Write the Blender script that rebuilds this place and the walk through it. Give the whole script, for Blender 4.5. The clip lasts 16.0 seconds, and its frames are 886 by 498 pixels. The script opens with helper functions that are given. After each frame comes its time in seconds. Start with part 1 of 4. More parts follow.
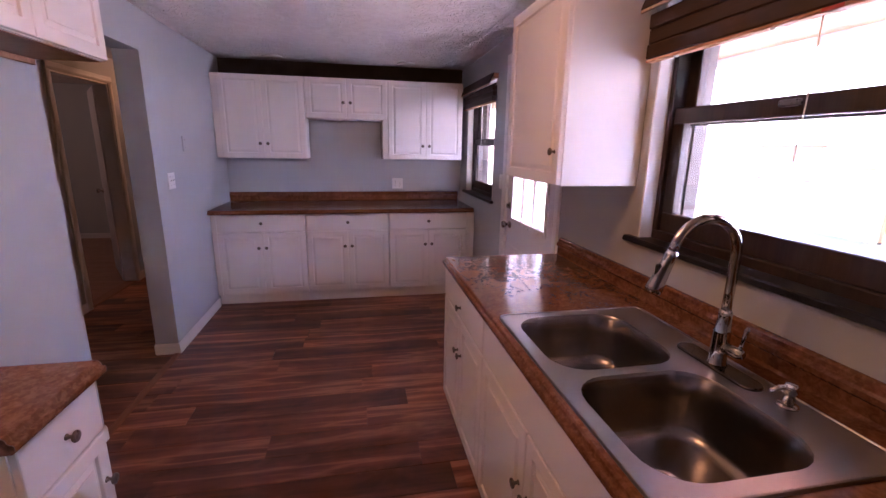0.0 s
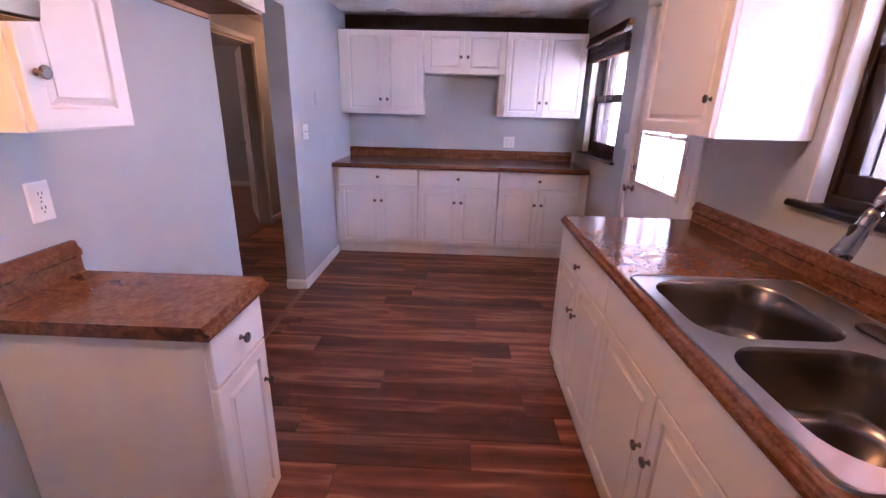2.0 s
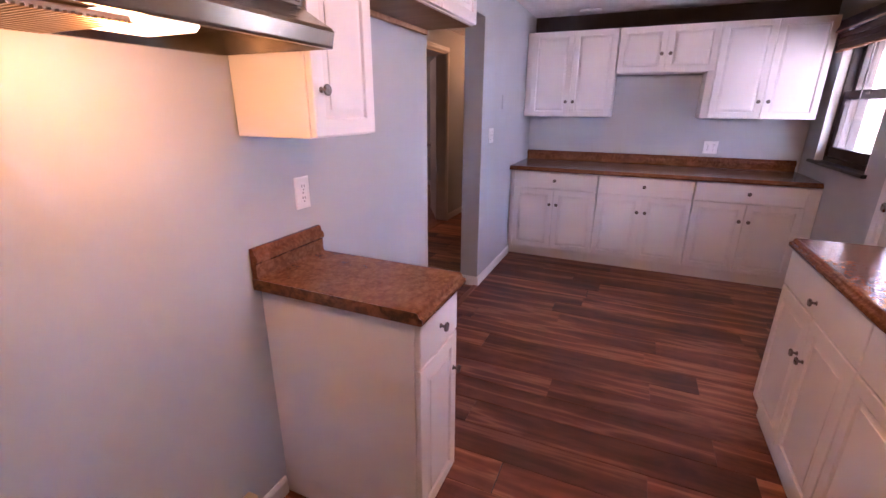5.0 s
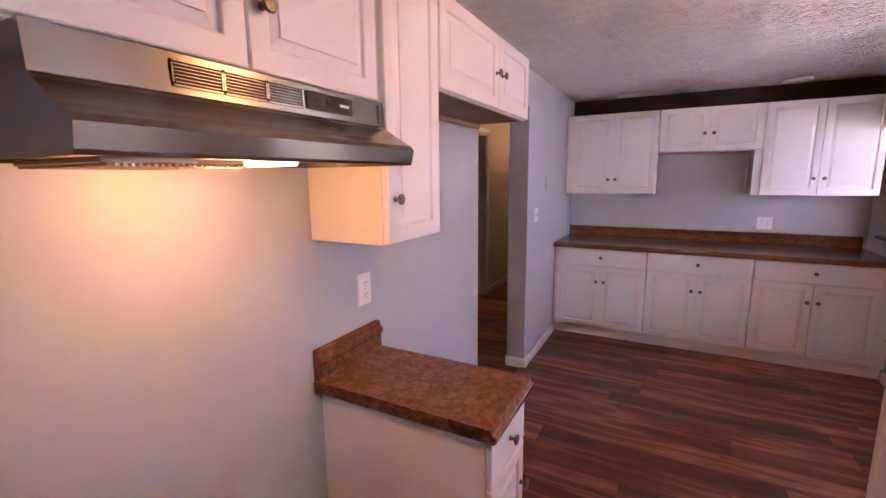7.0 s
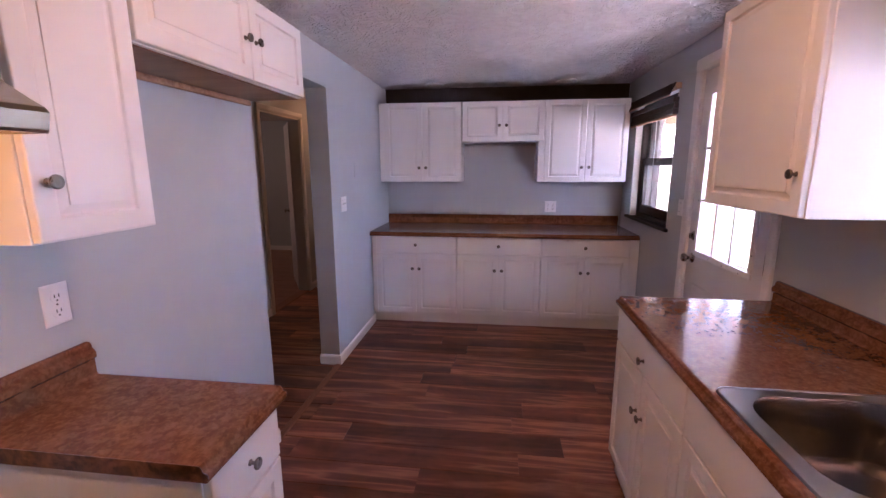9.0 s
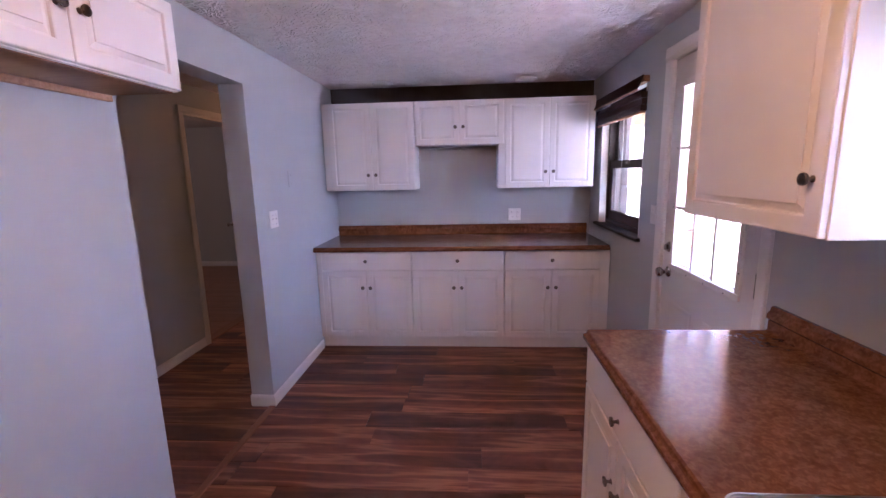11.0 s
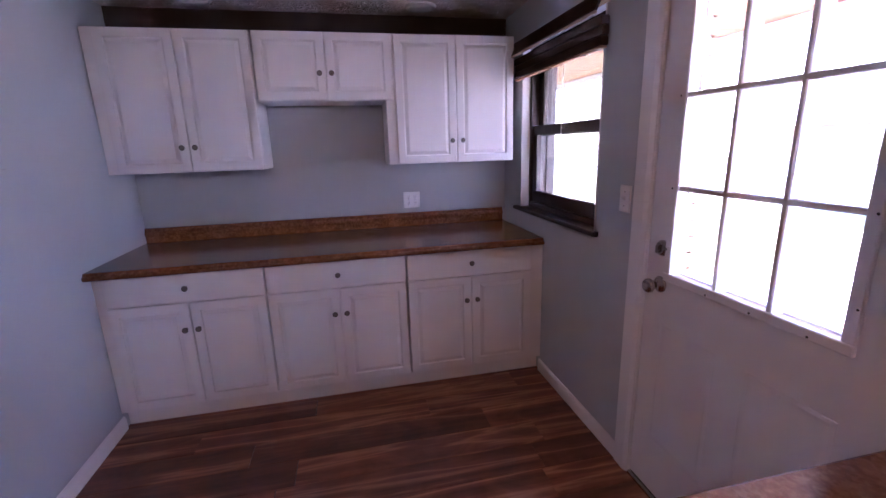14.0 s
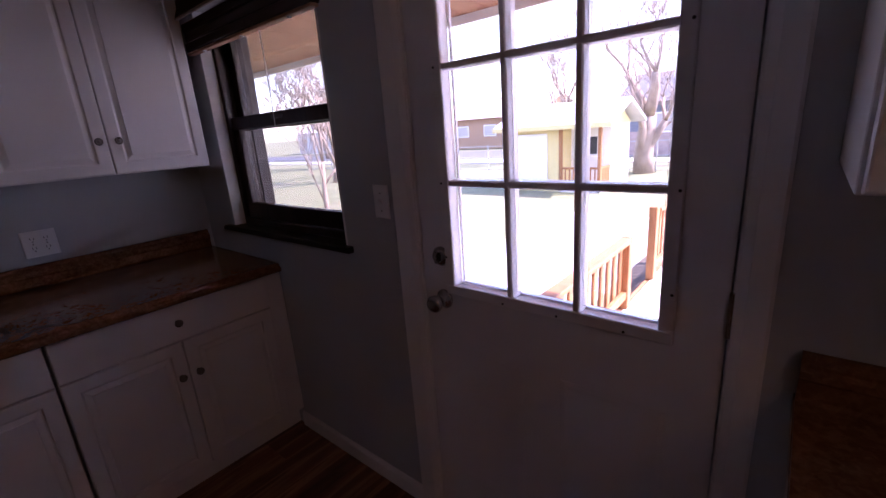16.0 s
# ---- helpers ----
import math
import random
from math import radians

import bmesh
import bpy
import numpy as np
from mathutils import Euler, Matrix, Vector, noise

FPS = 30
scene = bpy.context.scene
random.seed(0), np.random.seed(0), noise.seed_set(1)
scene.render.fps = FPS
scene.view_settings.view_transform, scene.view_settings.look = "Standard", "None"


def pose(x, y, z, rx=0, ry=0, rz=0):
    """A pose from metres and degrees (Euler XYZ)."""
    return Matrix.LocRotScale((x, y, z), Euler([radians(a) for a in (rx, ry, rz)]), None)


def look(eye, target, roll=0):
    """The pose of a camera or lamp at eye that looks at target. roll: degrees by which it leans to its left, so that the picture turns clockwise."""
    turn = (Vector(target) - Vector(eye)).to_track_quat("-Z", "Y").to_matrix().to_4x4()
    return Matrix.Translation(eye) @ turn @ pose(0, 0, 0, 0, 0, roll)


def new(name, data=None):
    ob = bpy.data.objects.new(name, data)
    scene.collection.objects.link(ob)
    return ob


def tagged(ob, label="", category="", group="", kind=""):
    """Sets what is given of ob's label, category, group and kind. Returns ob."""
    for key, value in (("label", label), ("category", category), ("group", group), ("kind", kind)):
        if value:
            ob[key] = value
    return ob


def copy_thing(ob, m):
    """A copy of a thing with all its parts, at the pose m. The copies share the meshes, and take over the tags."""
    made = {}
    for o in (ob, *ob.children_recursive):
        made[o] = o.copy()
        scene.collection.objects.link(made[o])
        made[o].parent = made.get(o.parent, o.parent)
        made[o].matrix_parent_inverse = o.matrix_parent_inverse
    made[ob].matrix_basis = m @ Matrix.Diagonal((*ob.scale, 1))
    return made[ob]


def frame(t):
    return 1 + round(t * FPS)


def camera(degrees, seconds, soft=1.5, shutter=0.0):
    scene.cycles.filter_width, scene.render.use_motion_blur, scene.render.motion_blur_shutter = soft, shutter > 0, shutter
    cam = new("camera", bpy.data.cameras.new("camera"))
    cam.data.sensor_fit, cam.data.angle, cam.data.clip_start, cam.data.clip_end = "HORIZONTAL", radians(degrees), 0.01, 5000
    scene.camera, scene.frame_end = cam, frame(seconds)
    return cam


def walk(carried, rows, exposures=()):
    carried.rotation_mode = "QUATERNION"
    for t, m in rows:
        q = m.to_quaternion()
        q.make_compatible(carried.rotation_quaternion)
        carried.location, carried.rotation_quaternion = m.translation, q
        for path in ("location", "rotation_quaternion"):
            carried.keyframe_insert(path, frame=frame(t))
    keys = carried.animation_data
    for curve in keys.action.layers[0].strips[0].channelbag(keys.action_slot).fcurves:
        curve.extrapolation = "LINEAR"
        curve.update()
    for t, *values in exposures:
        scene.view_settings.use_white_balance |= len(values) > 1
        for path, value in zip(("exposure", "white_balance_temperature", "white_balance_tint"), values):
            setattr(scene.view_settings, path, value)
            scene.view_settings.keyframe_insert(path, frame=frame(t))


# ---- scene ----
cam = camera(92.1, 16.0)
PATH = [
    (0, (0.144, 0.066, 1.502), (0.523, 1.974, 1.036), 1.0),
    (0.5, (0.119, 0.089, 1.482), (0.386, 1.999, 0.954), 0.6),
    (1, (0.091, 0.084, 1.469), (0.266, 1.996, 0.909), 1.7),
    (1.5, (0.07, 0.08, 1.458), (0.154, 1.991, 0.874), 1.5),
    (2, (0.036, 0.066, 1.438), (-0.025, 1.964, 0.809), 1.5),
    (2.5, (0.009, 0.062, 1.428), (-0.16, 1.94, 0.761), 1.4),
    (3, (-0.016, 0.058, 1.423), (-0.271, 1.923, 0.748), 2.1),
    (3.5, (-0.041, 0.053, 1.428), (-0.446, 1.887, 0.741), 2.0),
    (4, (-0.055, 0.049, 1.424), (-0.599, 1.844, 0.73), 1.9),
    (4.5, (-0.066, 0.036, 1.429), (-0.731, 1.797, 0.754), 1.2),
    (7, (-0.213, 0.039, 1.55), (-1.137, 1.781, 1.215), -0.6),
    (7.5, (-0.18, 0.062, 1.557), (-1.073, 1.829, 1.268), -1.5),
    (8, (-0.084, 0.126, 1.539), (-0.798, 1.962, 1.196), -0.9),
    (8.5, (0.01, 0.171, 1.528), (-0.453, 2.082, 1.166), -0.7),
    (9, (0.021, 0.261, 1.517), (-0.23, 2.208, 1.137), -0.2),
    (11.5, (0.179, 0.83, 1.526), (0.093, 2.796, 1.169), -1.5),
    (12, (0.129, 0.985, 1.51), (0.19, 2.951, 1.146), -1.0),
    (12.5, (0.119, 1.138, 1.5), (0.254, 3.093, 1.098), -2.2),
    (13, (0.164, 1.34, 1.485), (0.318, 3.292, 1.074), -1.4),
    (13.5, (0.174, 1.564, 1.488), (0.352, 3.511, 1.066), -0.5),
    (14, (0.135, 1.802, 1.478), (0.54, 3.702, 1.004), -1.7),
    (14.5, (0.218, 1.997, 1.468), (0.915, 3.798, 0.95), -1.3),
    (15, (0.281, 2.161, 1.476), (1.129, 3.934, 1.105), -1.4),
    (15.5, (0.306, 2.272, 1.479), (1.503, 3.801, 1.0), -3.0),
    (16, (0.309, 2.325, 1.456), (1.772, 3.576, 0.915), -4.2),
]
walk(cam, [(t, look(eye, target, roll)) for t, eye, target, roll in PATH],
     exposures=((0.0, 5.35, 5950, 54), (1.0, 5.65, 5800, 53), (2.0, 6.0, 5700, 51), (4.5, 6.0, 5850, 51), (7.0, 5.7, 6300, 48), (9.0, 5.55, 5800, 44), (12.0, 5.75, 5480, 44), (13.0, 5.65, 5500, 43), (14.0, 5.15, 5450, 47), (15.0, 4.45, 5750, 50), (15.5, 3.7, 5850, 50), (16.0, 2.85, 5950, 50)))

# ---- world, sun, exposure ----
world = bpy.data.worlds.new("sky_world")
scene.world = world
world.use_nodes = True
wn = world.node_tree.nodes
sky = wn.new("ShaderNodeTexSky")
sky.sky_type = "NISHITA"
sky.sun_disc = False
SUN_ELEV, SUN_AZ = 50.0, 150.0      # azimuth from +y towards +x
sky.sun_elevation = radians(SUN_ELEV)
sky.sun_rotation = radians(SUN_AZ)
wn["Background"].inputs["Strength"].default_value = 0.15
world.node_tree.links.new(sky.outputs["Color"], wn["Background"].inputs["Color"])
sun = new("sun", bpy.data.lights.new("sun", "SUN"))
sun.data.energy, sun.data.angle, sun.data.color = 2.7, radians(0.55), (1.0, 0.96, 0.90)
_d = Vector((math.sin(radians(SUN_AZ)) * math.cos(radians(SUN_ELEV)), math.cos(radians(SUN_AZ)) * math.cos(radians(SUN_ELEV)), math.sin(radians(SUN_ELEV))))
sun.matrix_world = look(_d * 30, (0, 0, 0))

# room measures
L, R, FAR, BACK, CEIL = -1.175, 1.28, 4.87, -4.2, 2.31
WT = 0.15


# ---- materials ----
def nodes_of(name):
    m = bpy.data.materials.new(name)
    m.use_nodes = True
    nt = m.node_tree
    return m, nt, nt.nodes["Principled BSDF"]


def link(nt, a, b):
    nt.links.new(a, b)


def texco(nt, scale=(1, 1, 1), space="Object", shift=False):
    tc = nt.nodes.new("ShaderNodeTexCoord")
    mp = nt.nodes.new("ShaderNodeMapping")
    mp.inputs["Scale"].default_value = scale
    link(nt, tc.outputs[space], mp.inputs["Vector"])
    if shift:
        oi = nt.nodes.new("ShaderNodeObjectInfo")
        mul = nt.nodes.new("ShaderNodeMath")
        mul.operation = "MULTIPLY"
        mul.inputs[1].default_value = 37.0
        link(nt, oi.outputs["Random"], mul.inputs[0])
        link(nt, mul.outputs[0], mp.inputs["Location"])
    return mp.outputs["Vector"]


def noise_tex(nt, vec, scale, detail=4.0, rough=0.55, dist=0.0):
    n = nt.nodes.new("ShaderNodeTexNoise")
    n.inputs["Scale"].default_value = scale
    n.inputs["Detail"].default_value = detail
    n.inputs["Roughness"].default_value = rough
    n.inputs["Distortion"].default_value = dist
    link(nt, vec, n.inputs["Vector"])
    return n.outputs["Fac"]


def ramp(nt, fac, stops):
    r = nt.nodes.new("ShaderNodeValToRGB")
    els = r.color_ramp.elements
    while len(els) < len(stops):
        els.new(0.5)
    for e, (p, c) in zip(els, stops):
        e.position = p
        e.color = (*c, 1) if len(c) == 3 else c
    link(nt, fac, r.inputs["Fac"])
    return r.outputs["Color"]


def mix(nt, fac, a, b, mode="MIX"):
    n = nt.nodes.new("ShaderNodeMix")
    n.data_type, n.blend_type = "RGBA", mode
    for v, i in ((fac, 0), (a, 6), (b, 7)):
        if hasattr(v, "links"):
            link(nt, v, n.inputs[i])
        elif i == 0:
            n.inputs[0].default_value = v
        else:
            n.inputs[i].default_value = (*v, 1)
    return n.outputs[2]


def bump(nt, height, strength, distance):
    b = nt.nodes.new("ShaderNodeBump")
    b.inputs["Strength"].default_value = strength
    b.inputs["Distance"].default_value = distance
    link(nt, height, b.inputs["Height"])
    return b.outputs["Normal"]


def painted(name, col, rough=0.5, var=0.06, grain=180.0, bstr=0.12, bdist=0.001, big=1.3):
    """Paint with faint roller texture and slow tone changes."""
    m, nt, p = nodes_of(name)
    v = texco(nt)
    f = noise_tex(nt, v, big, 3)
    dark = tuple(c * (1 - var) for c in col)
    lite = tuple(min(1, c * (1 + var)) for c in col)
    link(nt, ramp(nt, f, ((0.3, dark), (0.7, lite))), p.inputs["Base Color"])
    g = noise_tex(nt, v, grain, 3)
    link(nt, bump(nt, g, bstr, bdist), p.inputs["Normal"])
    rr = noise_tex(nt, v, 9.0, 3)
    mr = nt.nodes.new("ShaderNodeMapRange")
    mr.inputs["To Min"].default_value, mr.inputs["To Max"].default_value = rough - 0.07, rough + 0.07
    link(nt, rr, mr.inputs["Value"])
    link(nt, mr.outputs[0], p.inputs["Roughness"])
    return m


def metal(name, col, rough, stretch=(1, 1, 1), scale=60.0, bstr=0.05, low=0.9):
    m, nt, p = nodes_of(name)
    p.inputs["Metallic"].default_value = 1.0
    v = texco(nt, stretch)
    f = noise_tex(nt, v, scale, 4)
    link(nt, ramp(nt, f, ((0.3, tuple(c * low for c in col)), (0.7, col))), p.inputs["Base Color"])
    mr = nt.nodes.new("ShaderNodeMapRange")
    mr.inputs["To Min"].default_value, mr.inputs["To Max"].default_value = rough * (0.5 + low / 2 - 0.05), rough * (1.55 - low / 2)
    link(nt, f, mr.inputs["Value"])
    link(nt, mr.outputs[0], p.inputs["Roughness"])
    if bstr:
        link(nt, bump(nt, f, bstr, 0.0006), p.inputs["Normal"])
    return m


def wood(name, dark, mid, lite, rough=0.4, along="X", scale=1.0, shift=True, coat=0.0):
    m, nt, p = nodes_of(name)
    s = {"X": (0.9, 16, 16), "Y": (16, 0.9, 16), "Z": (16, 16, 0.9)}[along]
    v = texco(nt, tuple(c * scale for c in s), shift=shift)
    f = noise_tex(nt, v, 1.0, 6, 0.6, 0.6)
    fine = noise_tex(nt, v, 7.0, 3, 0.6)
    col = ramp(nt, f, ((0.28, dark), (0.5, mid), (0.74, lite)))
    col = mix(nt, 0.35, col, ramp(nt, fine, ((0.35, dark), (0.65, lite))), "MIX")
    link(nt, col, p.inputs["Base Color"])
    p.inputs["Roughness"].default_value = rough
    p.inputs["Coat Weight"].default_value = coat
    link(nt, bump(nt, fine, 0.15, 0.0008), p.inputs["Normal"])
    return m


WALL = painted("wall_paint", (0.465, 0.487, 0.507), 0.48, 0.03, 140.0, 0.25, 0.0012)
WHITE = painted("cabinet_white", (0.83, 0.805, 0.80), 0.32, 0.02, 240.0, 0.04, 0.0004)
TRIM = painted("trim_white", (0.80, 0.79, 0.79), 0.38, 0.03, 120.0, 0.08, 0.0006)
DOORW = painted("door_white", (0.74, 0.72, 0.74), 0.42, 0.03, 90.0, 0.06, 0.0006)
PLATE = painted("plate_plastic", (0.82, 0.81, 0.80), 0.3, 0.01, 60.0, 0.0, 0.0004)
SLOT = painted("slot_dark", (0.03, 0.03, 0.03), 0.6, 0.1)
# dark brown for the shadow between cabinet tops and ceiling
GAP_SHADOW = painted("gap_shadow_brown", (0.060, 0.042, 0.038), 0.75, 0.12)
STEEL = metal("stainless", (0.29, 0.262, 0.228), 0.25, (260, 1.5, 260), 2.0, 0.0, 0.985)
BRONZE = metal("filter_aluminium", (0.42, 0.31, 0.22), 0.42, (60, 60, 60), 2.0, 0.0)
_sp = STEEL.node_tree.nodes["Principled BSDF"]
_tg = STEEL.node_tree.nodes.new("ShaderNodeTangent")
_tg.direction_type, _tg.axis = "RADIAL", "Z"
link(STEEL.node_tree, _tg.outputs[0], _sp.inputs["Tangent"])
_sp.inputs["Anisotropic"].default_value, _sp.inputs["Anisotropic Rotation"].default_value = 0.8, 0.25
RIMM = metal("sink_rim_steel", (0.36, 0.345, 0.345), 0.30, (1, 1, 1), 90.0, 0.0, 0.96)
SINKM = metal("sink_steel", (0.27, 0.245, 0.235), 0.24, (1, 1, 1), 120.0, 0.0, 0.97)
CHROME = metal("chrome", (0.56, 0.56, 0.58), 0.08, bstr=0.0)
# darker copy of CHROME; the deck plate's dark reflection is in the colour
DARKCH = metal("dark_reflection_chrome", (0.16, 0.15, 0.15), 0.22, bstr=0.0)
NICKEL = metal("satin_nickel", (0.42, 0.40, 0.385), 0.26)
PEWTER = metal("dark_pewter", (0.21, 0.19, 0.175), 0.28)
BROWNW = wood("window_brown", (0.012, 0.007, 0.006), (0.028, 0.016, 0.013), (0.05, 0.028, 0.022), 0.42, "Z")
BROWNH = wood("blind_brown", (0.018, 0.008, 0.006), (0.042, 0.019, 0.013), (0.054, 0.025, 0.018), 0.5, "Y")
NATW = wood("cabinet_underside", (0.17, 0.075, 0.03), (0.25, 0.12, 0.05), (0.31, 0.16, 0.07), 0.5, "Y")
SILLM = painted("dark_sill", (0.012, 0.012, 0.016), 0.34, 0.05, 50.0, 0.0)
CEDAR = wood("cedar", (0.33, 0.15, 0.07), (0.48, 0.25, 0.12), (0.60, 0.34, 0.18), 0.55, "Y")
REDWOOD = wood("red_deck_wood", (0.20, 0.075, 0.024), (0.33, 0.135, 0.045), (0.44, 0.21, 0.08), 0.6, "Z")
DECKM = wood("grey_deck_wood", (0.52, 0.49, 0.45), (0.64, 0.61, 0.56), (0.74, 0.70, 0.65), 0.7, "X")
STRIP = wood("threshold_oak", (0.16, 0.06, 0.03), (0.25, 0.10, 0.05), (0.33, 0.15, 0.08), 0.4, "Y")
HALLWOOD = wood("far_room_wood", (0.16, 0.06, 0.035), (0.26, 0.11, 0.06), (0.36, 0.17, 0.10), 0.35, "X")

# ceiling: stamped plaster
CEILM, _nt, _p = nodes_of("stamped_plaster")
_v = texco(_nt)
_a = noise_tex(_nt, _v, 9.0, 2, 0.5, 1.6)
_f = noise_tex(_nt, _v, 34.0, 3, 0.6, 0.8)
_ridge = ramp(_nt, _a, ((0.36, (0, 0, 0)), (0.44, (0.85, 0.85, 0.85)), (0.50, (0.35, 0.35, 0.35)), (0.56, (0.30, 0.30, 0.30)), (0.63, (1, 1, 1)), (0.72, (0.5, 0.5, 0.5))))
_h = mix(_nt, 0.22, _ridge, _f)
link(_nt, bump(_nt, _h, 0.9, 0.021), _p.inputs["Normal"])
link(_nt, ramp(_nt, _a, ((0.3, (0.76, 0.70, 0.67)), (0.7, (0.84, 0.79, 0.76)))), _p.inputs["Base Color"])
_p.inputs["Roughness"].default_value = 0.85

# counter laminate: mottled brown stone pattern
COUNTER, _nt, _p = nodes_of("counter_laminate")
_v = texco(_nt)
_a = noise_tex(_nt, _v, 30.0, 6, 0.65, 0.8)
_b = noise_tex(_nt, _v, 9.0, 4, 0.6, 1.2)
_c = noise_tex(_nt, _v, 75.0, 2, 0.5, 0.6)
_col = ramp(_nt, _a, ((0.25, (0.095, 0.036, 0.018)), (0.45, (0.155, 0.060, 0.027)), (0.6, (0.215, 0.090, 0.041)), (0.8, (0.28, 0.14, 0.075))))
_col = mix(_nt, 0.45, _col, ramp(_nt, _b, ((0.34, (0.10, 0.040, 0.020)), (0.5, (0.17, 0.066, 0.030)), (0.66, (0.25, 0.108, 0.048)))))
_col = mix(_nt, 0.15, _col, ramp(_nt, _c, ((0.38, (0.055, 0.022, 0.011)), (0.5, (0.17, 0.070, 0.030)), (0.62, (0.40, 0.205, 0.090)))))
link(_nt, _col, _p.inputs["Base Color"])
_p.inputs["Roughness"].default_value = 0.16

EDGEM, _nt, _p = nodes_of("counter_edge_laminate")
_v = texco(_nt)
_a = noise_tex(_nt, _v, 16.0, 5, 0.6, 1.4)
_c = noise_tex(_nt, _v, 60.0, 3, 0.6)
_col = ramp(_nt, _a, ((0.34, (0.022, 0.010, 0.007)), (0.46, (0.075, 0.03, 0.016)), (0.56, (0.19, 0.08, 0.036)), (0.7, (0.29, 0.15, 0.075))))
link(_nt, mix(_nt, 0.25, _col, ramp(_nt, _c, ((0.35, (0.04, 0.017, 0.01)), (0.65, (0.25, 0.12, 0.06))))), _p.inputs["Base Color"])
_p.inputs["Roughness"].default_value = 0.3

# laminate floor planks
PLANK, _nt, _p = nodes_of("plank_laminate")
_v = texco(_nt, (0.6, 8, 1), shift=True)
_a = noise_tex(_nt, _v, 1.0, 4, 0.55, 0.35)
_v2 = texco(_nt, (1.6, 60, 1), shift=True)
_b = noise_tex(_nt, _v2, 1.0, 4, 0.6, 0.4)
_v3 = texco(_nt, (2.5, 5, 1), shift=True)
_k = noise_tex(_nt, _v3, 1.0, 3, 0.6, 2.2)
_col = ramp(_nt, _a, ((0.30, (0.050, 0.014, 0.009)), (0.42, (0.115, 0.034, 0.019)), (0.50, (0.21, 0.067, 0.035)), (0.545, (0.46, 0.20, 0.105)), (0.59, (0.24, 0.079, 0.042)), (0.69, (0.10, 0.030, 0.018)), (0.80, (0.25, 0.09, 0.048))))
_col = mix(_nt, 0.15, _col, ramp(_nt, _b, ((0.3, (0.04, 0.012, 0.008)), (0.7, (0.30, 0.11, 0.058)))))
_col = mix(_nt, 0.25, _col, ramp(_nt, _k, ((0.38, (0.03, 0.010, 0.007)), (0.66, (0.27, 0.10, 0.055)))))
_oi = _nt.nodes.new("ShaderNodeObjectInfo")
_tone = ramp(_nt, _oi.outputs["Random"], ((0.0, (0.64, 0.66, 0.66)), (0.35, (0.98, 0.99, 0.97)), (0.7, (1.12, 1.14, 1.10)), (1.0, (1.48, 1.46, 1.38))))
_col = mix(_nt, 1.0, _col, _tone, "MULTIPLY")
link(_nt, _col, _p.inputs["Base Color"])
_mr = _nt.nodes.new("ShaderNodeMapRange")
_mr.inputs["To Min"].default_value, _mr.inputs["To Max"].default_value = 0.36, 0.52
link(_nt, _b, _mr.inputs["Value"])
link(_nt, _mr.outputs[0], _p.inputs["Roughness"])
link(_nt, bump(_nt, _b, 0.12, 0.0008), _p.inputs["Normal"])

GLASS, _nt, _p = nodes_of("window_glass")
_p.inputs["Transmission Weight"].default_value = 1.0
_p.inputs["Roughness"].default_value = 0.0
_p.inputs["IOR"].default_value = 1.45
_p.inputs["Base Color"].default_value = (0.97, 0.98, 0.98, 1)


# fine insect mesh: too small to see thread by thread, so a thin part-open weave
MESHM, _nt, _p = nodes_of("insect_mesh")
_p.inputs["Base Color"].default_value = (0.05, 0.05, 0.052, 1)
_p.inputs["Alpha"].default_value = 0.2


def glow(name, col, strength):
    m, nt, p = nodes_of(name)
    p.inputs["Base Color"].default_value = (*col, 1)
    p.inputs["Emission Color"].default_value = (*col, 1)
    p.inputs["Emission Strength"].default_value = strength
    return m


# ---- mesh helpers ----
def part(name, bm, material, parent=None, label="", smooth=False):
    """Links a bmesh as one mesh object under a thing or a part."""
    me = bpy.data.meshes.new(name)
    bmesh.ops.recalc_face_normals(bm, faces=bm.faces)
    bm.to_mesh(me)
    bm.free()
    if smooth:
        me.shade_smooth()
    me.materials.append(material)
    ob = new(name, me)
    ob.parent = parent
    if label:
        ob["label"] = label
    return ob


def thing(name, m, label, category, group="", kind=""):
    ob = new(name)
    ob.empty_display_size = 0.05
    ob.matrix_world = m
    return tagged(ob, label, category, group, kind)


def solo(name, bm, material, label, category, kind="", smooth=False):
    return tagged(part(name, bm, material, None, "", smooth), label, category, "", kind)


def box(x0, x1, y0, y1, z0, z1, bev=0.0, bm=None, seg=1):
    bm = bm or bmesh.new()
    m = Matrix.LocRotScale(((x0 + x1) / 2, (y0 + y1) / 2, (z0 + z1) / 2), None, (abs(x1 - x0), abs(y1 - y0), abs(z1 - z0)))
    r = bmesh.ops.create_cube(bm, size=1.0, matrix=m)
    if bev:
        es = list({e for v in r["verts"] for e in v.link_edges})
        bmesh.ops.bevel(bm, geom=es, offset=bev, segments=seg, affect="EDGES", profile=0.5)
    return bm


def prism(pts, a, b, axis="x", bm=None):
    """Extrudes a closed profile from a to b along an axis; the profile's pair is the other two axes in order."""
    bm = bm or bmesh.new()
    put = {"x": lambda u, v, w: (w, u, v), "y": lambda u, v, w: (u, w, v), "z": lambda u, v, w: (u, v, w)}[axis]
    r0 = [bm.verts.new(put(u, v, a)) for u, v in pts]
    r1 = [bm.verts.new(put(u, v, b)) for u, v in pts]
    n = len(pts)
    for i in range(n):
        bm.faces.new((r0[i], r0[(i + 1) % n], r1[(i + 1) % n], r1[i]))
    bm.faces.new(r0[::-1])
    bm.faces.new(r1)
    return bm


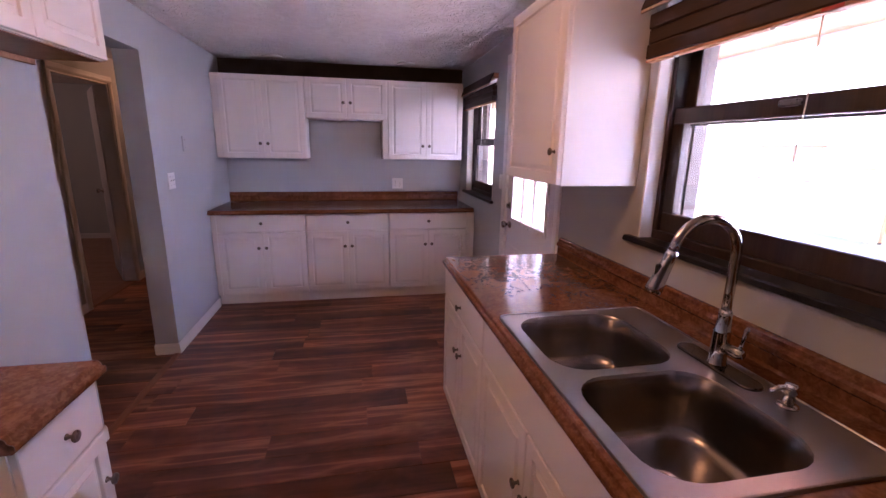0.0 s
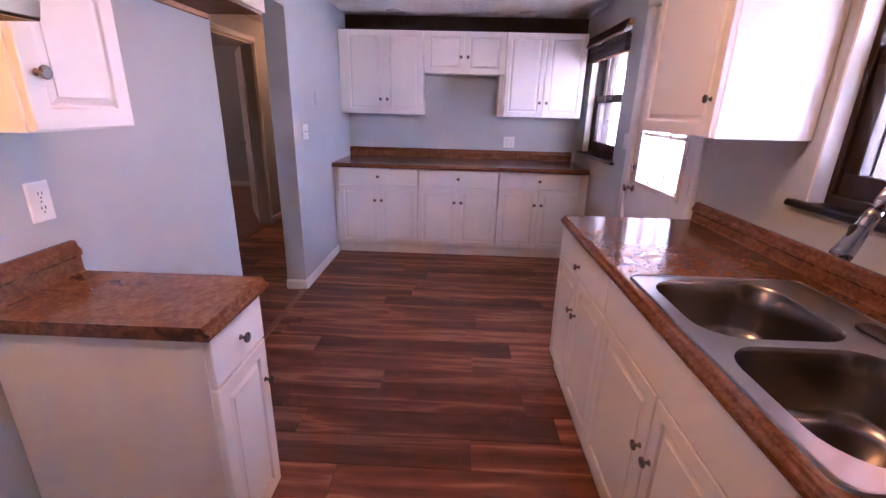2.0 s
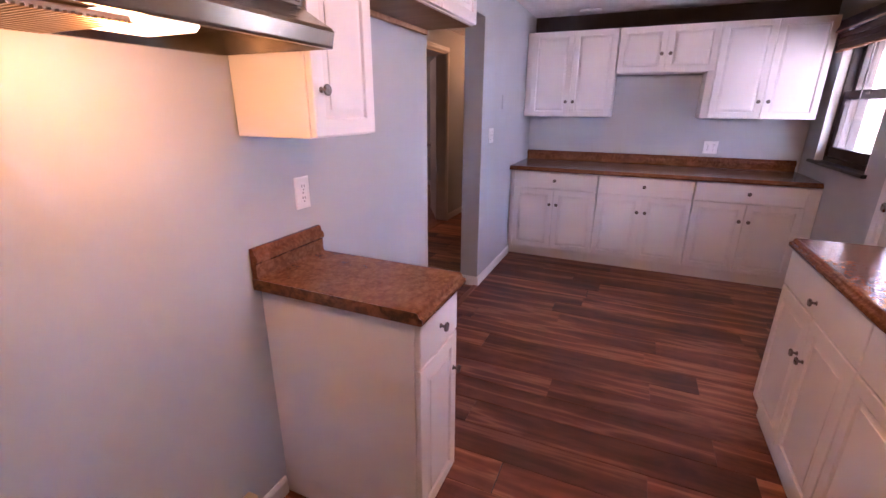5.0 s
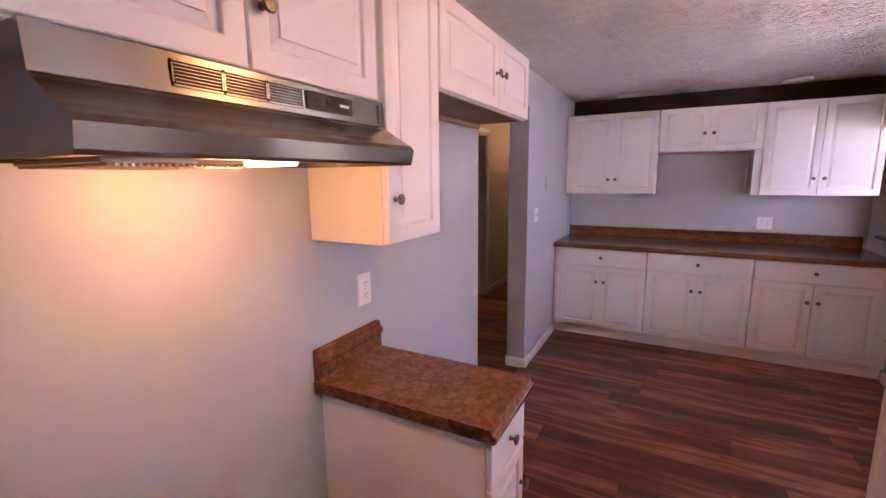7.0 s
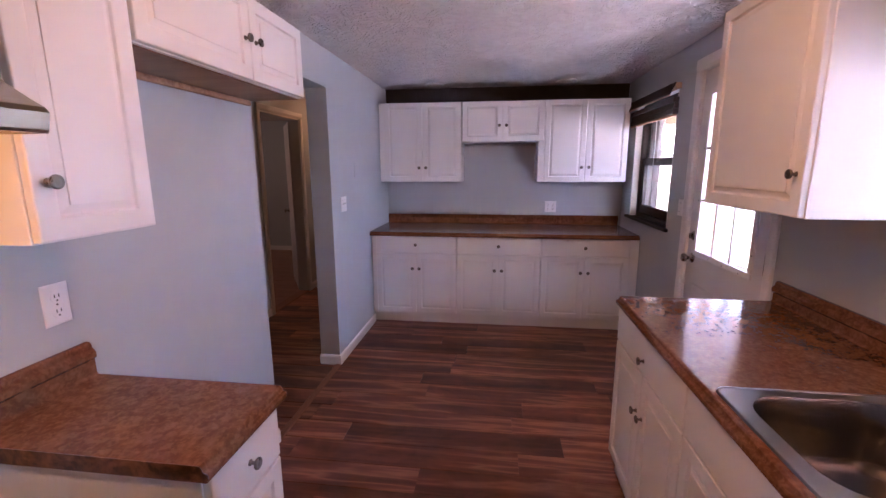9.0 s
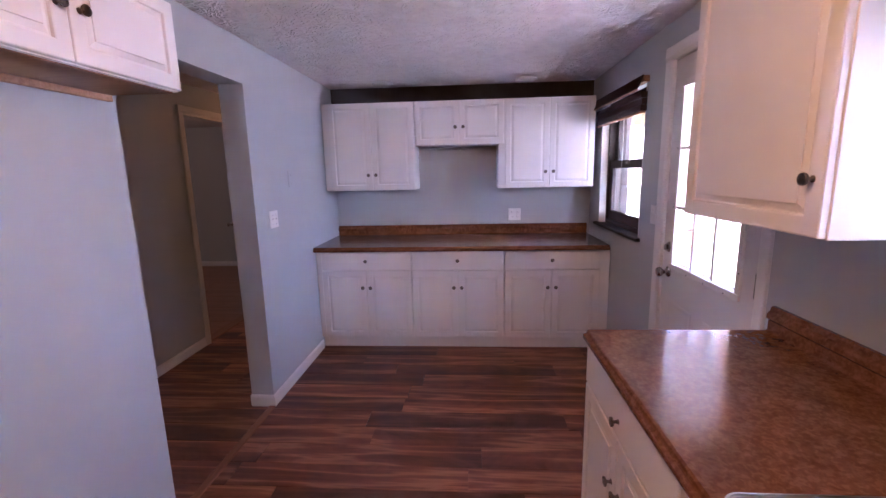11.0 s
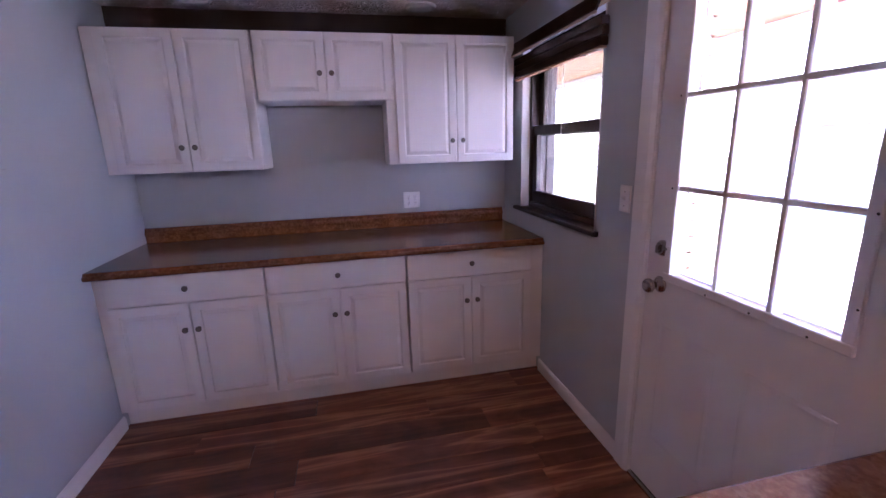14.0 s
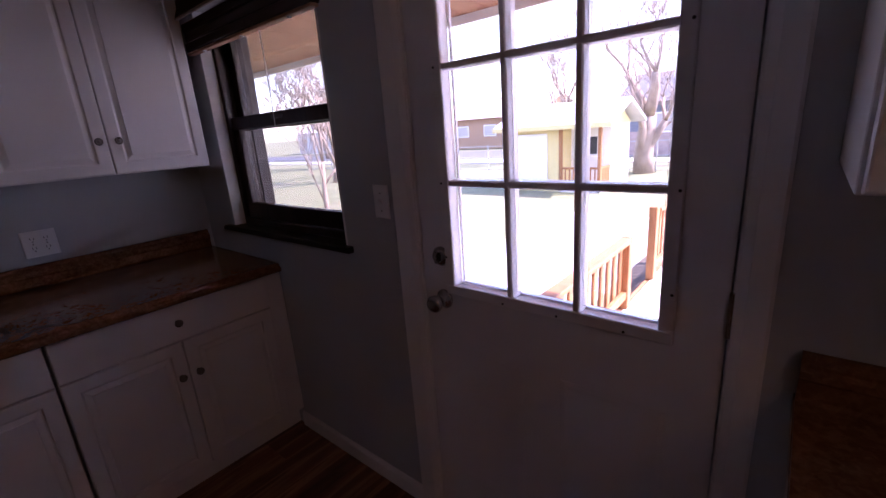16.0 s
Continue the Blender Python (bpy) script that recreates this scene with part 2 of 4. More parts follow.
def lathe(pts, seg=16, m=None, bm=None):
    """Turns (radius, height) pairs about z, then places them by m."""
    bm = bm or bmesh.new()
    m = m or Matrix()
    rings = []
    for r, h in pts:
        if r < 1e-6:
            rings.append([bm.verts.new(m @ Vector((0, 0, h)))])
        else:
            rings.append([bm.verts.new(m @ Vector((r * math.cos(2 * math.pi * i / seg), r * math.sin(2 * math.pi * i / seg), h))) for i in range(seg)])
    for a, b in zip(rings, rings[1:]):
        for i in range(seg):
            j = (i + 1) % seg
            if len(a) == 1 and len(b) > 1:
                bm.faces.new((a[0], b[i], b[j]))
            elif len(b) == 1 and len(a) > 1:
                bm.faces.new((a[i], a[j], b[0]))
            elif len(a) > 1:
                bm.faces.new((a[i], a[j], b[j], b[i]))
    return bm


def tube(path, radii, seg=12, bm=None):
    """A round bar along a path, with a radius for each point."""
    bm = bm or bmesh.new()
    path = [Vector(p) for p in path]
    if not hasattr(radii, "__len__"):
        radii = [radii] * len(path)
    rings, up = [], None
    for i, p in enumerate(path):
        d = (path[min(i + 1, len(path) - 1)] - path[max(i - 1, 0)]).normalized()
        if up is None:
            up = d.orthogonal().normalized()
        up = (up - d * up.dot(d)).normalized()
        side = d.cross(up)
        rings.append([bm.verts.new(p + radii[i] * (math.cos(2 * math.pi * k / seg) * up + math.sin(2 * math.pi * k / seg) * side)) for k in range(seg)])
    for a, b in zip(rings, rings[1:]):
        for k in range(seg):
            bm.faces.new((a[k], a[(k + 1) % seg], b[(k + 1) % seg], b[k]))
    bm.faces.new(rings[0][::-1])
    bm.faces.new(rings[-1])
    return bm


def slab_cells(us, vs, holes, w0, w1, axis):
    """A flat slab over the grid us x vs without the cells in holes, from w0 to w1 along the axis."""
    bm = bmesh.new()
    put = {"x": lambda u, v, w: (w, u, v), "y": lambda u, v, w: (u, w, v), "z": lambda u, v, w: (u, v, w)}[axis]
    vert = {}

    def V(i, j, k):
        if (i, j, k) not in vert:
            vert[i, j, k] = bm.verts.new(put(us[i], vs[j], (w0, w1)[k]))
        return vert[i, j, k]
    full = {(i, j) for i in range(len(us) - 1) for j in range(len(vs) - 1) if (i, j) not in holes}
    for i, j in full:
        for k in (0, 1):
            bm.faces.new((V(i, j, k), V(i + 1, j, k), V(i + 1, j + 1, k), V(i, j + 1, k)))
        for (di, dj), (a, b) in (((-1, 0), ((i, j), (i, j + 1))), ((1, 0), ((i + 1, j), (i + 1, j + 1))), ((0, -1), ((i, j), (i + 1, j))), ((0, 1), ((i, j + 1), (i + 1, j + 1)))):
            if (i + di, j + dj) not in full:
                bm.faces.new((V(*a, 0), V(*b, 0), V(*b, 1), V(*a, 1)))
    return bm


def panel_front(w, h, raised=True, t=0.019, bm=None):
    """A cabinet door or drawer front: x 0..w, z 0..h, face at y = -t, with a routed groove and a raised field."""
    bm = bm or bmesh.new()
    rings = [(0, 0), (0, -t + 0.004), (0.0015, -t + 0.001), (0.004, -t)]
    if raised:
        e = min(0.044, w * 0.15)
        rings += [(e, -t), (e + 0.003, -t + 0.0015), (e + 0.005, -t + 0.0095), (e + 0.010, -t + 0.0105), (e + 0.028, -t + 0.0035), (e + 0.0285, -t + 0.0005)]
    loops = []
    for i, y in rings:
        loops.append([bm.verts.new(p) for p in ((i, y, i), (w - i, y, i), (w - i, y, h - i), (i, y, h - i))])
    for a, b in zip(loops, loops[1:]):
        for k in range(4):
            bm.faces.new((a[k], a[(k + 1) % 4], b[(k + 1) % 4], b[k]))
    bm.faces.new(loops[0][::-1])
    bm.faces.new(loops[-1])
    return bm


KNOB_PTS = ((0.0, 0.0), (0.0085, 0.0), (0.008, 0.002), (0.0052, 0.004), (0.0048, 0.012), (0.008, 0.0155), (0.0145, 0.018), (0.0155, 0.0215), (0.0145, 0.0245), (0.0105, 0.0255), (0.0095, 0.0245), (0.006, 0.0265), (0.0, 0.027))


def knob(parent, x, z, y=-0.019):
    return part("knob", lathe(KNOB_PTS, 16, pose(x, y, z, 90)), PEWTER, parent, "dark pewter round knob", True)


def front(parent, name, x, z, w, h, raised, knobs=(), mat=None):
    ob = part(name, panel_front(w, h, raised), mat or WHITE, parent)
    ob.location = (x, 0, z)
    for kx, kz in knobs:
        knob(ob, kx, kz)
    return ob


def base_unit(m, w, d, label, split=True, group="", drawer_knob=True, single_knob=1, toe=0.02, fill_l=0.0, fill_r=0.0, top=0.874, kdz=0.0, g=0.008, ends=False):
    """A base cabinet: front of the body at y = 0, doors before it."""
    c = thing("base_cabinet", m, label, "cabinet", group)
    part("body", prism(((0.0, 0.105), (d, 0.105), (d, top), (0.0, top)), -fill_l + 0.004, w + fill_r - 0.004, "x"), WHITE, c)
    part("toe_kick", box(-fill_l, w + fill_r, toe, toe + 0.02, 0.0, 0.104), WHITE, c)
    for a in (0.0025, w - 0.0185) if ends else ():
        part("end_panel", box(a + 0.0015, a + 0.0145, toe + 0.021, d, 0.0, 0.1045), WHITE, c)
    front(c, "drawer_front", g, 0.712, w - 2 * g, 0.155, False, ((w / 2 - g, 0.078 + kdz),) if drawer_knob else ())
    if split:
        hw = w / 2 - g - 0.003
        front(c, "door", g, 0.118, hw, 0.586, True, ((hw - 0.03, 0.442 + kdz),))
        front(c, "door", w / 2 + 0.003, 0.118, hw, 0.586, True, ((0.03, 0.442 + kdz),))
    else:
        kx = w - 2 * g - 0.03 if single_knob > 0 else 0.03
        front(c, "door", g, 0.118, w - 2 * g, 0.586, True, ((kx, 0.45),))
    return c


def upper_unit(m, w, d, z0, z1, label, split=0.5, group="", single_knob=1, kz=0.06, under=None, fill_l=0.0, fill_r=0.0):
    """A wall cabinet: front of the body at y = 0."""
    c = thing("wall_cabinet", m, label, "cabinet", group)
    part("body", box(-fill_l + 0.001, w + fill_r - 0.001, 0, d, z0, z1, 0.0015), WHITE, c)
    if under:
        part("underside", box(0.012, w - 0.012, 0.012, d - 0.004, z0 - 0.004, z0 - 0.0005), under, c, "raw wood-coloured underside")
        part("hanging_rail", box(0.012, w - 0.012, d - 0.022, d - 0.004, z0 - 0.026, z0 - 0.0045, 0.001), CEDAR, c, "orange raw wood hanging rail")
    g, h = 0.006, z1 - z0 - 0.008
    if split:
        mid = w * split
        hw = mid - g - 0.002
        front(c, "door", g, z0 + 0.004, hw, h, True, ((hw - 0.032, kz),))
        hw = w - mid - g - 0.002
        front(c, "door", mid + 0.002, z0 + 0.004, hw, h, True, ((0.032, kz),))
    else:
        kx = w - 2 * g - 0.032 if single_knob > 0 else 0.032
        front(c, "door", g, z0 + 0.004, w - 2 * g, h, True, ((kx, kz),))
    return c


def facing_left(x, y):
    """The pose of a unit on the window wall: its width runs towards -y."""
    return pose(x, y, 0, 0, 0, -90)


def facing_right(x, y):
    """The pose of a unit on the hall wall: its width runs towards +y."""
    return pose(x, y, 0, 0, 0, 90)

# ---- structure ----
OUT = R + 0.14          # outer face of the framed wall, brick skin beyond
HALL_X = -2.29
W2 = (3.63, 4.56, 1.05, 2.06)      # window over the far counter: y0 y1 z0 z1
W1 = (0.62, 1.622, 1.148, 2.06)    # window over the sink
DR = (2.385, 3.265, 0.0, 2.11)     # back door opening
W_FILL = (-2.30, -1.45, 1.05, 2.06)    # unseen window added south of the counter to let in fill daylight

us = [BACK, W_FILL[0], W_FILL[1], W1[0], W1[1], DR[0], DR[1], W2[0], W2[1], FAR]
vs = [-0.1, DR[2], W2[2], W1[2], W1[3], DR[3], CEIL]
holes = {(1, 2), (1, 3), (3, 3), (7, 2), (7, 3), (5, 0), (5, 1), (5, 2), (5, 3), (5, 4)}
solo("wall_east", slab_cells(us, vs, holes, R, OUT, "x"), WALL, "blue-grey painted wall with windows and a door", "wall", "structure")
# hall wall with its wide opening
us = [BACK, 2.285, 3.24, FAR]
vs = [-0.1, 0.0, 2.055, CEIL]
solo("wall_west", slab_cells(us, vs, {(1, 0), (1, 1)}, L - WT, L, "x"), WALL, "blue-grey painted wall with an open passage", "wall", "structure")
solo("wall_north", box(L - WT, OUT, FAR, FAR + 0.12, -0.1, CEIL), WALL, "blue-grey painted end wall", "wall", "structure")
solo("wall_south", box(HALL_X - 0.1, OUT, BACK - 0.12, BACK, -0.1, CEIL), WALL, "blue-grey painted wall", "wall", "structure")
# hall and the room beyond it
HD = (4.30, 5.14, 2.06)
us = [BACK, HD[0], HD[1], 7.72]
vs = [-0.1, 0.0, HD[2], CEIL]
solo("wall_hall", slab_cells(us, vs, {(1, 0), (1, 1)}, HALL_X - 0.11, HALL_X, "x"), WALL, "blue-grey hall wall with a doorway", "wall", "structure")
solo("wall_hall_end", box(HALL_X, L - WT, 6.3, 6.4, -0.1, CEIL), WALL, "blue-grey wall closing the hall", "wall", "structure")
solo("wall_hall_side", box(L - WT, L - WT + 0.1, FAR + 0.12, 6.3, -0.1, CEIL), WALL, "blue-grey hall side wall", "wall", "structure")
solo("wall_bedroom_far", box(-6.2, HALL_X - 0.11, 7.62, 7.72, -0.1, CEIL), WALL, "blue-grey wall of the far room", "wall", "structure")
solo("wall_bedroom_west", box(-6.3, -6.2, 2.0, 7.72, -0.1, CEIL), WALL, "blue-grey wall of the far room", "wall", "structure")
solo("wall_bedroom_near", box(-6.2, HALL_X - 0.11, 2.0, 2.1, -0.1, CEIL), WALL, "blue-grey wall of the far room", "wall", "structure")

solo("ceiling", box(L - WT + 0.001, OUT, BACK, FAR, CEIL, CEIL + 0.1), CEILM, "white ceiling with a stamped plaster texture", "ceiling", "structure")
solo("ceiling_hall", box(-6.3, L - WT, BACK, 7.72, CEIL, CEIL + 0.1), CEILM, "white textured ceiling of the hall", "ceiling", "structure")
floor = solo("floor", box(L - 0.02, OUT, BACK, FAR, -0.1, -0.0085), SLOT, "dark reddish-brown wood-look laminate floor", "floor", "structure")
floor_hall = solo("floor_hall", box(HALL_X - 0.11, L - 0.021, BACK, 6.3, -0.1, -0.0085), SLOT, "dark reddish-brown laminate floor of the hall", "floor", "structure")
floor_room = solo("floor_bedroom", box(-6.2, HALL_X - 0.111, 2.1, 7.62, -0.1, -0.0085), SLOT, "reddish wood floor of the far room", "floor", "structure")
solo("threshold", prism(((L - 0.035, 0.001), (L + 0.012, 0.001), (L + 0.006, 0.007), (L - 0.029, 0.007)), 2.29, 3.235, "y"), STRIP, "red-brown wood strip across the passage", "threshold", "structure")
solo("threshold_hall", prism(((HALL_X - 0.11, 0.001), (HALL_X, 0.001), (HALL_X - 0.01, 0.008), (HALL_X - 0.10, 0.008)), HD[0] + 0.01, HD[1] - 0.01, "y"), STRIP, "red-brown wood strip in the doorway", "threshold", "structure")

BB = ((0, 0.0), (0.012, 0.0), (0.012, 0.062), (0.009, 0.072), (0.004, 0.08), (0, 0.08))


def base_y(x, side, y0, y1):
    """A baseboard on a wall that runs along y; side +1 stands out towards +x."""
    solo("baseboard", prism([(x + side * u, v) for u, v in BB], y0, y1, "y"), TRIM, "white painted baseboard", "baseboard", "structure")


def base_x(y, side, x0, x1):
    solo("baseboard", prism([(y + side * u, v) for u, v in BB], x0, x1, "x"), TRIM, "white painted baseboard", "baseboard", "structure")


base_y(L, 1, 3.228, 4.20)
base_y(L, 1, -0.30, 0.985)
base_y(L, 1, 1.30, 2.285)
base_x(3.24, -1, L - WT, L)
base_y(R, -1, 3.345, 4.20)
base_y(HALL_X, 1, BACK, HD[0] - 0.07)
base_y(HALL_X, 1, HD[1] + 0.07, 6.3)
base_y(L - WT, -1, 3.24, 4.98)
base_x(7.62, -1, -6.2, HALL_X - 0.12)
base_y(HALL_X - 0.11, -1, 5.3, 7.6)


# ---- doors ----
def casing(name, x, side, y0, y1, z1, wl, wr, mat, label):
    """Flat moulded casing round an opening in a wall that runs along y."""
    c = thing(name, pose(x, 0, 0), label, "door casing", "", "structure")

    def prof(a, b):
        s = 1 if b > a else -1
        return [(a, 0), (b, 0), (b, side * 0.012), (b - s * 0.006, side * 0.016), (a + s * 0.02, side * 0.018), (a + s * 0.004, side * 0.012), (a, side * 0.009)]
    part("casing_leg", prism([(v, u) for u, v in prof(y0, y0 - wl)], 0.0, z1, "z"), mat, c)
    part("casing_leg", prism([(v, u) for u, v in prof(y1, y1 + wr)], 0.0, z1, "z"), mat, c)
    part("casing_head", prism([(v, u) for u, v in prof(z1, z1 + (wl + wr) / 2)], y0 - wl, y1 + wr, "y"), mat, c)
    return c


casing("door_casing", R, -1, DR[0] + 0.012, DR[1] - 0.012, DR[3] - 0.012, 0.062, 0.092, TRIM, "white painted wood casing round the back door")
jamb = thing("door_jamb", pose(0, 0, 0), "white painted wood door jamb", "door jamb", "", "structure")
part("jamb_leg", box(R - 0.002, R + 0.082, DR[1] - 0.016, DR[1], 0.0, DR[3]), TRIM, jamb)
part("jamb_leg", box(R - 0.002, OUT + 0.02, DR[0], DR[0] + 0.016, 0.0, DR[3]), TRIM, jamb)
part("jamb_head", box(R - 0.002, OUT + 0.02, DR[0] + 0.016, DR[1] - 0.016, DR[3] - 0.016, DR[3]), TRIM, jamb)
part("door_sill", box(R - 0.01, OUT + 0.06, DR[0] + 0.016, DR[1] - 0.016, -0.03, 0.014, 0.004), NICKEL, jamb, "worn metal door sill")

# back door: slab between y 2.405 and 3.245, inner face just behind the wall's face
door = thing("door_1", pose(R + 0.004, 2.405, 0.02), "closed white back door with a nine-pane window", "door", "", "structure")
DW, DH, DT = 0.84, 2.068, 0.044
GY0, GY1, GZ0, GZ1 = 0.118, 0.718, 0.955, 1.925      # lite opening in the slab
part("slab", slab_cells([0, GY0, GY1, DW], [0, GZ0, GZ1, DH], {(1, 1)}, 0, DT, "x"), DOORW, door)


def lite_frame(x0, x1, y0, y1, z0, z1, w):
    bm = bmesh.new()
    for a, b, c, d in ((y0, y1, z0, z0 + w), (y0, y1, z1 - w, z1), (y0, y0 + w, z0 + w, z1 - w), (y1 - w, y1, z0 + w, z1 - w)):
        box(x0, x1, a, b, c, d, 0.003, bm)
    return bm


lite = part("lite_frame", lite_frame(-0.012, 0.002, GY0 - 0.022, GY1 + 0.022, GZ0 - 0.022, GZ1 + 0.022, 0.032), DOORW, door, "white plastic frame round the panes")
part("lite_frame_outer", lite_frame(DT - 0.002, DT + 0.012, GY0 - 0.022, GY1 + 0.022, GZ0 - 0.022, GZ1 + 0.022, 0.032), DOORW, door)
gy = [GY0 + 0.010 + (GY1 - GY0 - 0.02) * i / 3 for i in range(4)]
gz = [GZ0 + 0.010 + (GZ1 - GZ0 - 0.02) * i / 3 for i in range(4)]
for a in gy[1:3]:
    part("muntin", box(-0.006, DT + 0.006, a - 0.009, a + 0.009, GZ0, GZ1, 0.004), DOORW, door)
for b in gz[1:3]:
    part("muntin", box(-0.0065, DT + 0.0065, GY0, GY1, b - 0.009, b + 0.009, 0.004), DOORW, door)
for i in range(3):
    for j in range(3):
        p_ = part("pane", box(0.020, 0.024, gy[i] + 0.009, gy[i + 1] - 0.009, gz[j] + 0.009, gz[j + 1] - 0.009), GLASS, door)
        p_.visible_shadow = False
for y_, z_ in ((GY1 + 0.014, gz[1]), (GY1 + 0.014, gz[2]), (GY0 - 0.014, gz[1]), (GY0 - 0.014, gz[2]), (gy[1] + 0.05, GZ0 - 0.013), (gy[2] + 0.02, GZ0 - 0.013), (gy[1] - 0.12, GZ0 - 0.013), (GY1 + 0.014, GZ0 + 0.1), (GY0 - 0.014, GZ0 + 0.1)):
    part("screw_cap", lathe(((0.0, 0), (0.0036, 0), (0.003, 0.0015), (0, 0.002)), 10, pose(-0.012, y_, z_, 0, -90)), SLOT, lite, "dark screw hole")
for y0, y1 in ((0.10, 0.365), (0.475, 0.74)):
    bm = bmesh.new()
    loops = []
    for i, x in ((0, 0.0005), (0.004, -0.0012), (0.014, -0.0022), (0.024, -0.0008), (0.030, -0.0006), (0.062, -0.0020)):
        loops.append([bm.verts.new((x, *q)) for q in ((y0 + i, 0.23 + i), (y1 - i, 0.23 + i), (y1 - i, 0.752 - i), (y0 + i, 0.752 - i))])
    for a, b in zip(loops, loops[1:]):
        for k in range(4):
            bm.faces.new((a[k], a[(k + 1) % 4], b[(k + 1) % 4], b[k]))
    bm.faces.new(loops[-1])
    part("embossed_panel", bm, DOORW, door)
kb = part("door_knob", lathe(((0, 0), (0.032, 0), (0.032, 0.004), (0.027, 0.009), (0.013, 0.012), (0.012, 0.028), (0.019, 0.036), (0.027, 0.046), (0.028, 0.056), (0.023, 0.064), (0.012, 0.067), (0, 0.067)), 22, pose(-0.0, 0.760, 0.908, 0, -90)), NICKEL, door, "satin nickel door knob", True)
part("deadbolt", lathe(((0, 0), (0.031, 0), (0.031, 0.006), (0.026, 0.014), (0.018, 0.017), (0, 0.017)), 22, pose(0, 0.762, 1.052, 0, -90)), NICKEL, door, "satin nickel deadbolt", True)
part("thumb_turn", box(-0.034, -0.016, 0.757, 0.767, 1.035, 1.069, 0.003), NICKEL, door)
for z_ in (0.25, 1.03, 1.83):
    part("hinge", lathe(((0, -0.05), (0.006, -0.05), (0.006, 0.05), (0, 0.05)), 10, pose(-0.007, -0.004, z_)), NICKEL, door, "worn steel hinge")

part("weather_strip", box(0.045, 0.060, -0.006, 0.014, 0, DH), SLOT, jamb, "dark rubber weather strip").location = (R + 0.004, 2.405, 0.02)
part("weather_strip", box(0.045, 0.060, DW - 0.014, DW + 0.006, 0, DH), SLOT, jamb, "dark rubber weather strip").location = (R + 0.004, 2.405, 0.02)
part("weather_strip", box(0.045, 0.060, 0.015, DW - 0.015, DH - 0.014, DH + 0.008), SLOT, jamb, "dark rubber weather strip").location = (R + 0.004, 2.405, 0.02)
part("door_sweep", box(0.004, 0.040, 0.002, DW - 0.002, -0.006, 0.0), SLOT, jamb, "dark rubber sweep").location = (R + 0.004, 2.405, 0.02)
# hall doorway
casing("door_casing_hall", HALL_X, 1, HD[0], HD[1], HD[2], 0.062, 0.062, TRIM, "white wood casing round the hall doorway")
hj = thing("door_jamb_hall", pose(0, 0, 0), "white painted jamb of the hall doorway", "door jamb", "", "structure")
part("jamb_leg", box(HALL_X - 0.112, HALL_X + 0.002, HD[0], HD[0] + 0.014, 0.009, HD[2]), TRIM, hj)
part("jamb_leg", box(HALL_X - 0.112, HALL_X + 0.002, HD[1] - 0.014, HD[1], 0.009, HD[2]), TRIM, hj)
part("jamb_head", box(HALL_X - 0.112, HALL_X + 0.002, HD[0] + 0.014, HD[1] - 0.014, HD[2] - 0.014, HD[2]), TRIM, hj)
hd = thing("door_2", pose(HALL_X - 0.125, HD[1] - 0.02, 0.012, 0, 0, 121), "open white interior door in the far room", "door", "", "structure")
part("slab", box(0, 0.74, -0.036, 0, 0.0, 2.02, 0.002), DOORW, hd)
part("door_knob", lathe(((0, 0), (0.03, 0), (0.03, 0.006), (0.012, 0.012), (0.012, 0.03), (0.026, 0.046), (0.026, 0.056), (0.012, 0.064), (0, 0.064)), 18, pose(0.68, 0.0, 0.93, -90)), NICKEL, hd, "dark metal door knob", True)


# ---- windows ----
def sash(parent, x, y0, y1, z0, z1, w, wb, t=0.035):
    s = part("sash", None_frame(x, x + t, y0, y1, z0, z1, w, wb), BROWNW, parent, "dark brown wood sash")
    p = part("pane", box(x + t / 2 - 0.002, x + t / 2 + 0.002, y0 + w - 0.004, y1 - w + 0.004, z0 + wb - 0.004, z1 - w + 0.004), GLASS, s)
    p.visible_shadow = False
    return s


def None_frame(x0, x1, y0, y1, z0, z1, w, wb):
    bm = bmesh.new()
    for a, b, c, d in ((y0, y1, z0, z0 + wb), (y0, y1, z1 - w, z1), (y0, y0 + w, z0 + wb, z1 - w), (y1 - w, y1, z0 + wb, z1 - w)):
        box(x0, x1, a, b, c, d, 0.003, bm)
    return bm


def double_hung(name, win, rail, label):
    y0, y1, z0, z1 = win
    w = thing(name, pose(0, 0, 0), label, "window", "", "structure")
    fx0, fx1 = R + 0.055, OUT + 0.012
    part("window_frame", None_frame(fx0, fx1, y0, y1, z0, z1, 0.032, 0.035), BROWNW, w, "dark brown wood window frame")
    sash(w, R + 0.070, y0 + 0.032, y1 - 0.032, z0 + 0.035, rail + 0.035, 0.058, 0.075)
    sash(w, R + 0.108, y0 + 0.032, y1 - 0.032, rail - 0.03, z1 - 0.032, 0.058, 0.06)
    part("sash_lock", box(R + 0.052, R + 0.072, (y0 + y1) / 2 - 0.03, (y0 + y1) / 2 + 0.03, rail + 0.004, rail + 0.024, 0.004), PEWTER, w)
    sc = part("insect_screen", box(OUT + 0.024, OUT + 0.0245, y0 + 0.02, y1 - 0.02, z0 + 0.02, z1 - 0.02), MESHM, w, "dark fine insect mesh")
    part("screen_frame", None_frame(OUT + 0.016, OUT + 0.03, y0 + 0.004, y1 - 0.004, z0 + 0.004, z1 - 0.004, 0.018, 0.018), BROWNW, sc)
    part("outer_casing", None_frame(OUT + 0.031, OUT + 0.092, y0 + 0.0205, y1 - 0.0205, z0 - 0.018, z1 - 0.012, 0.010, 0.040), BROWNW, w, "dark brown outer casing")
    return w


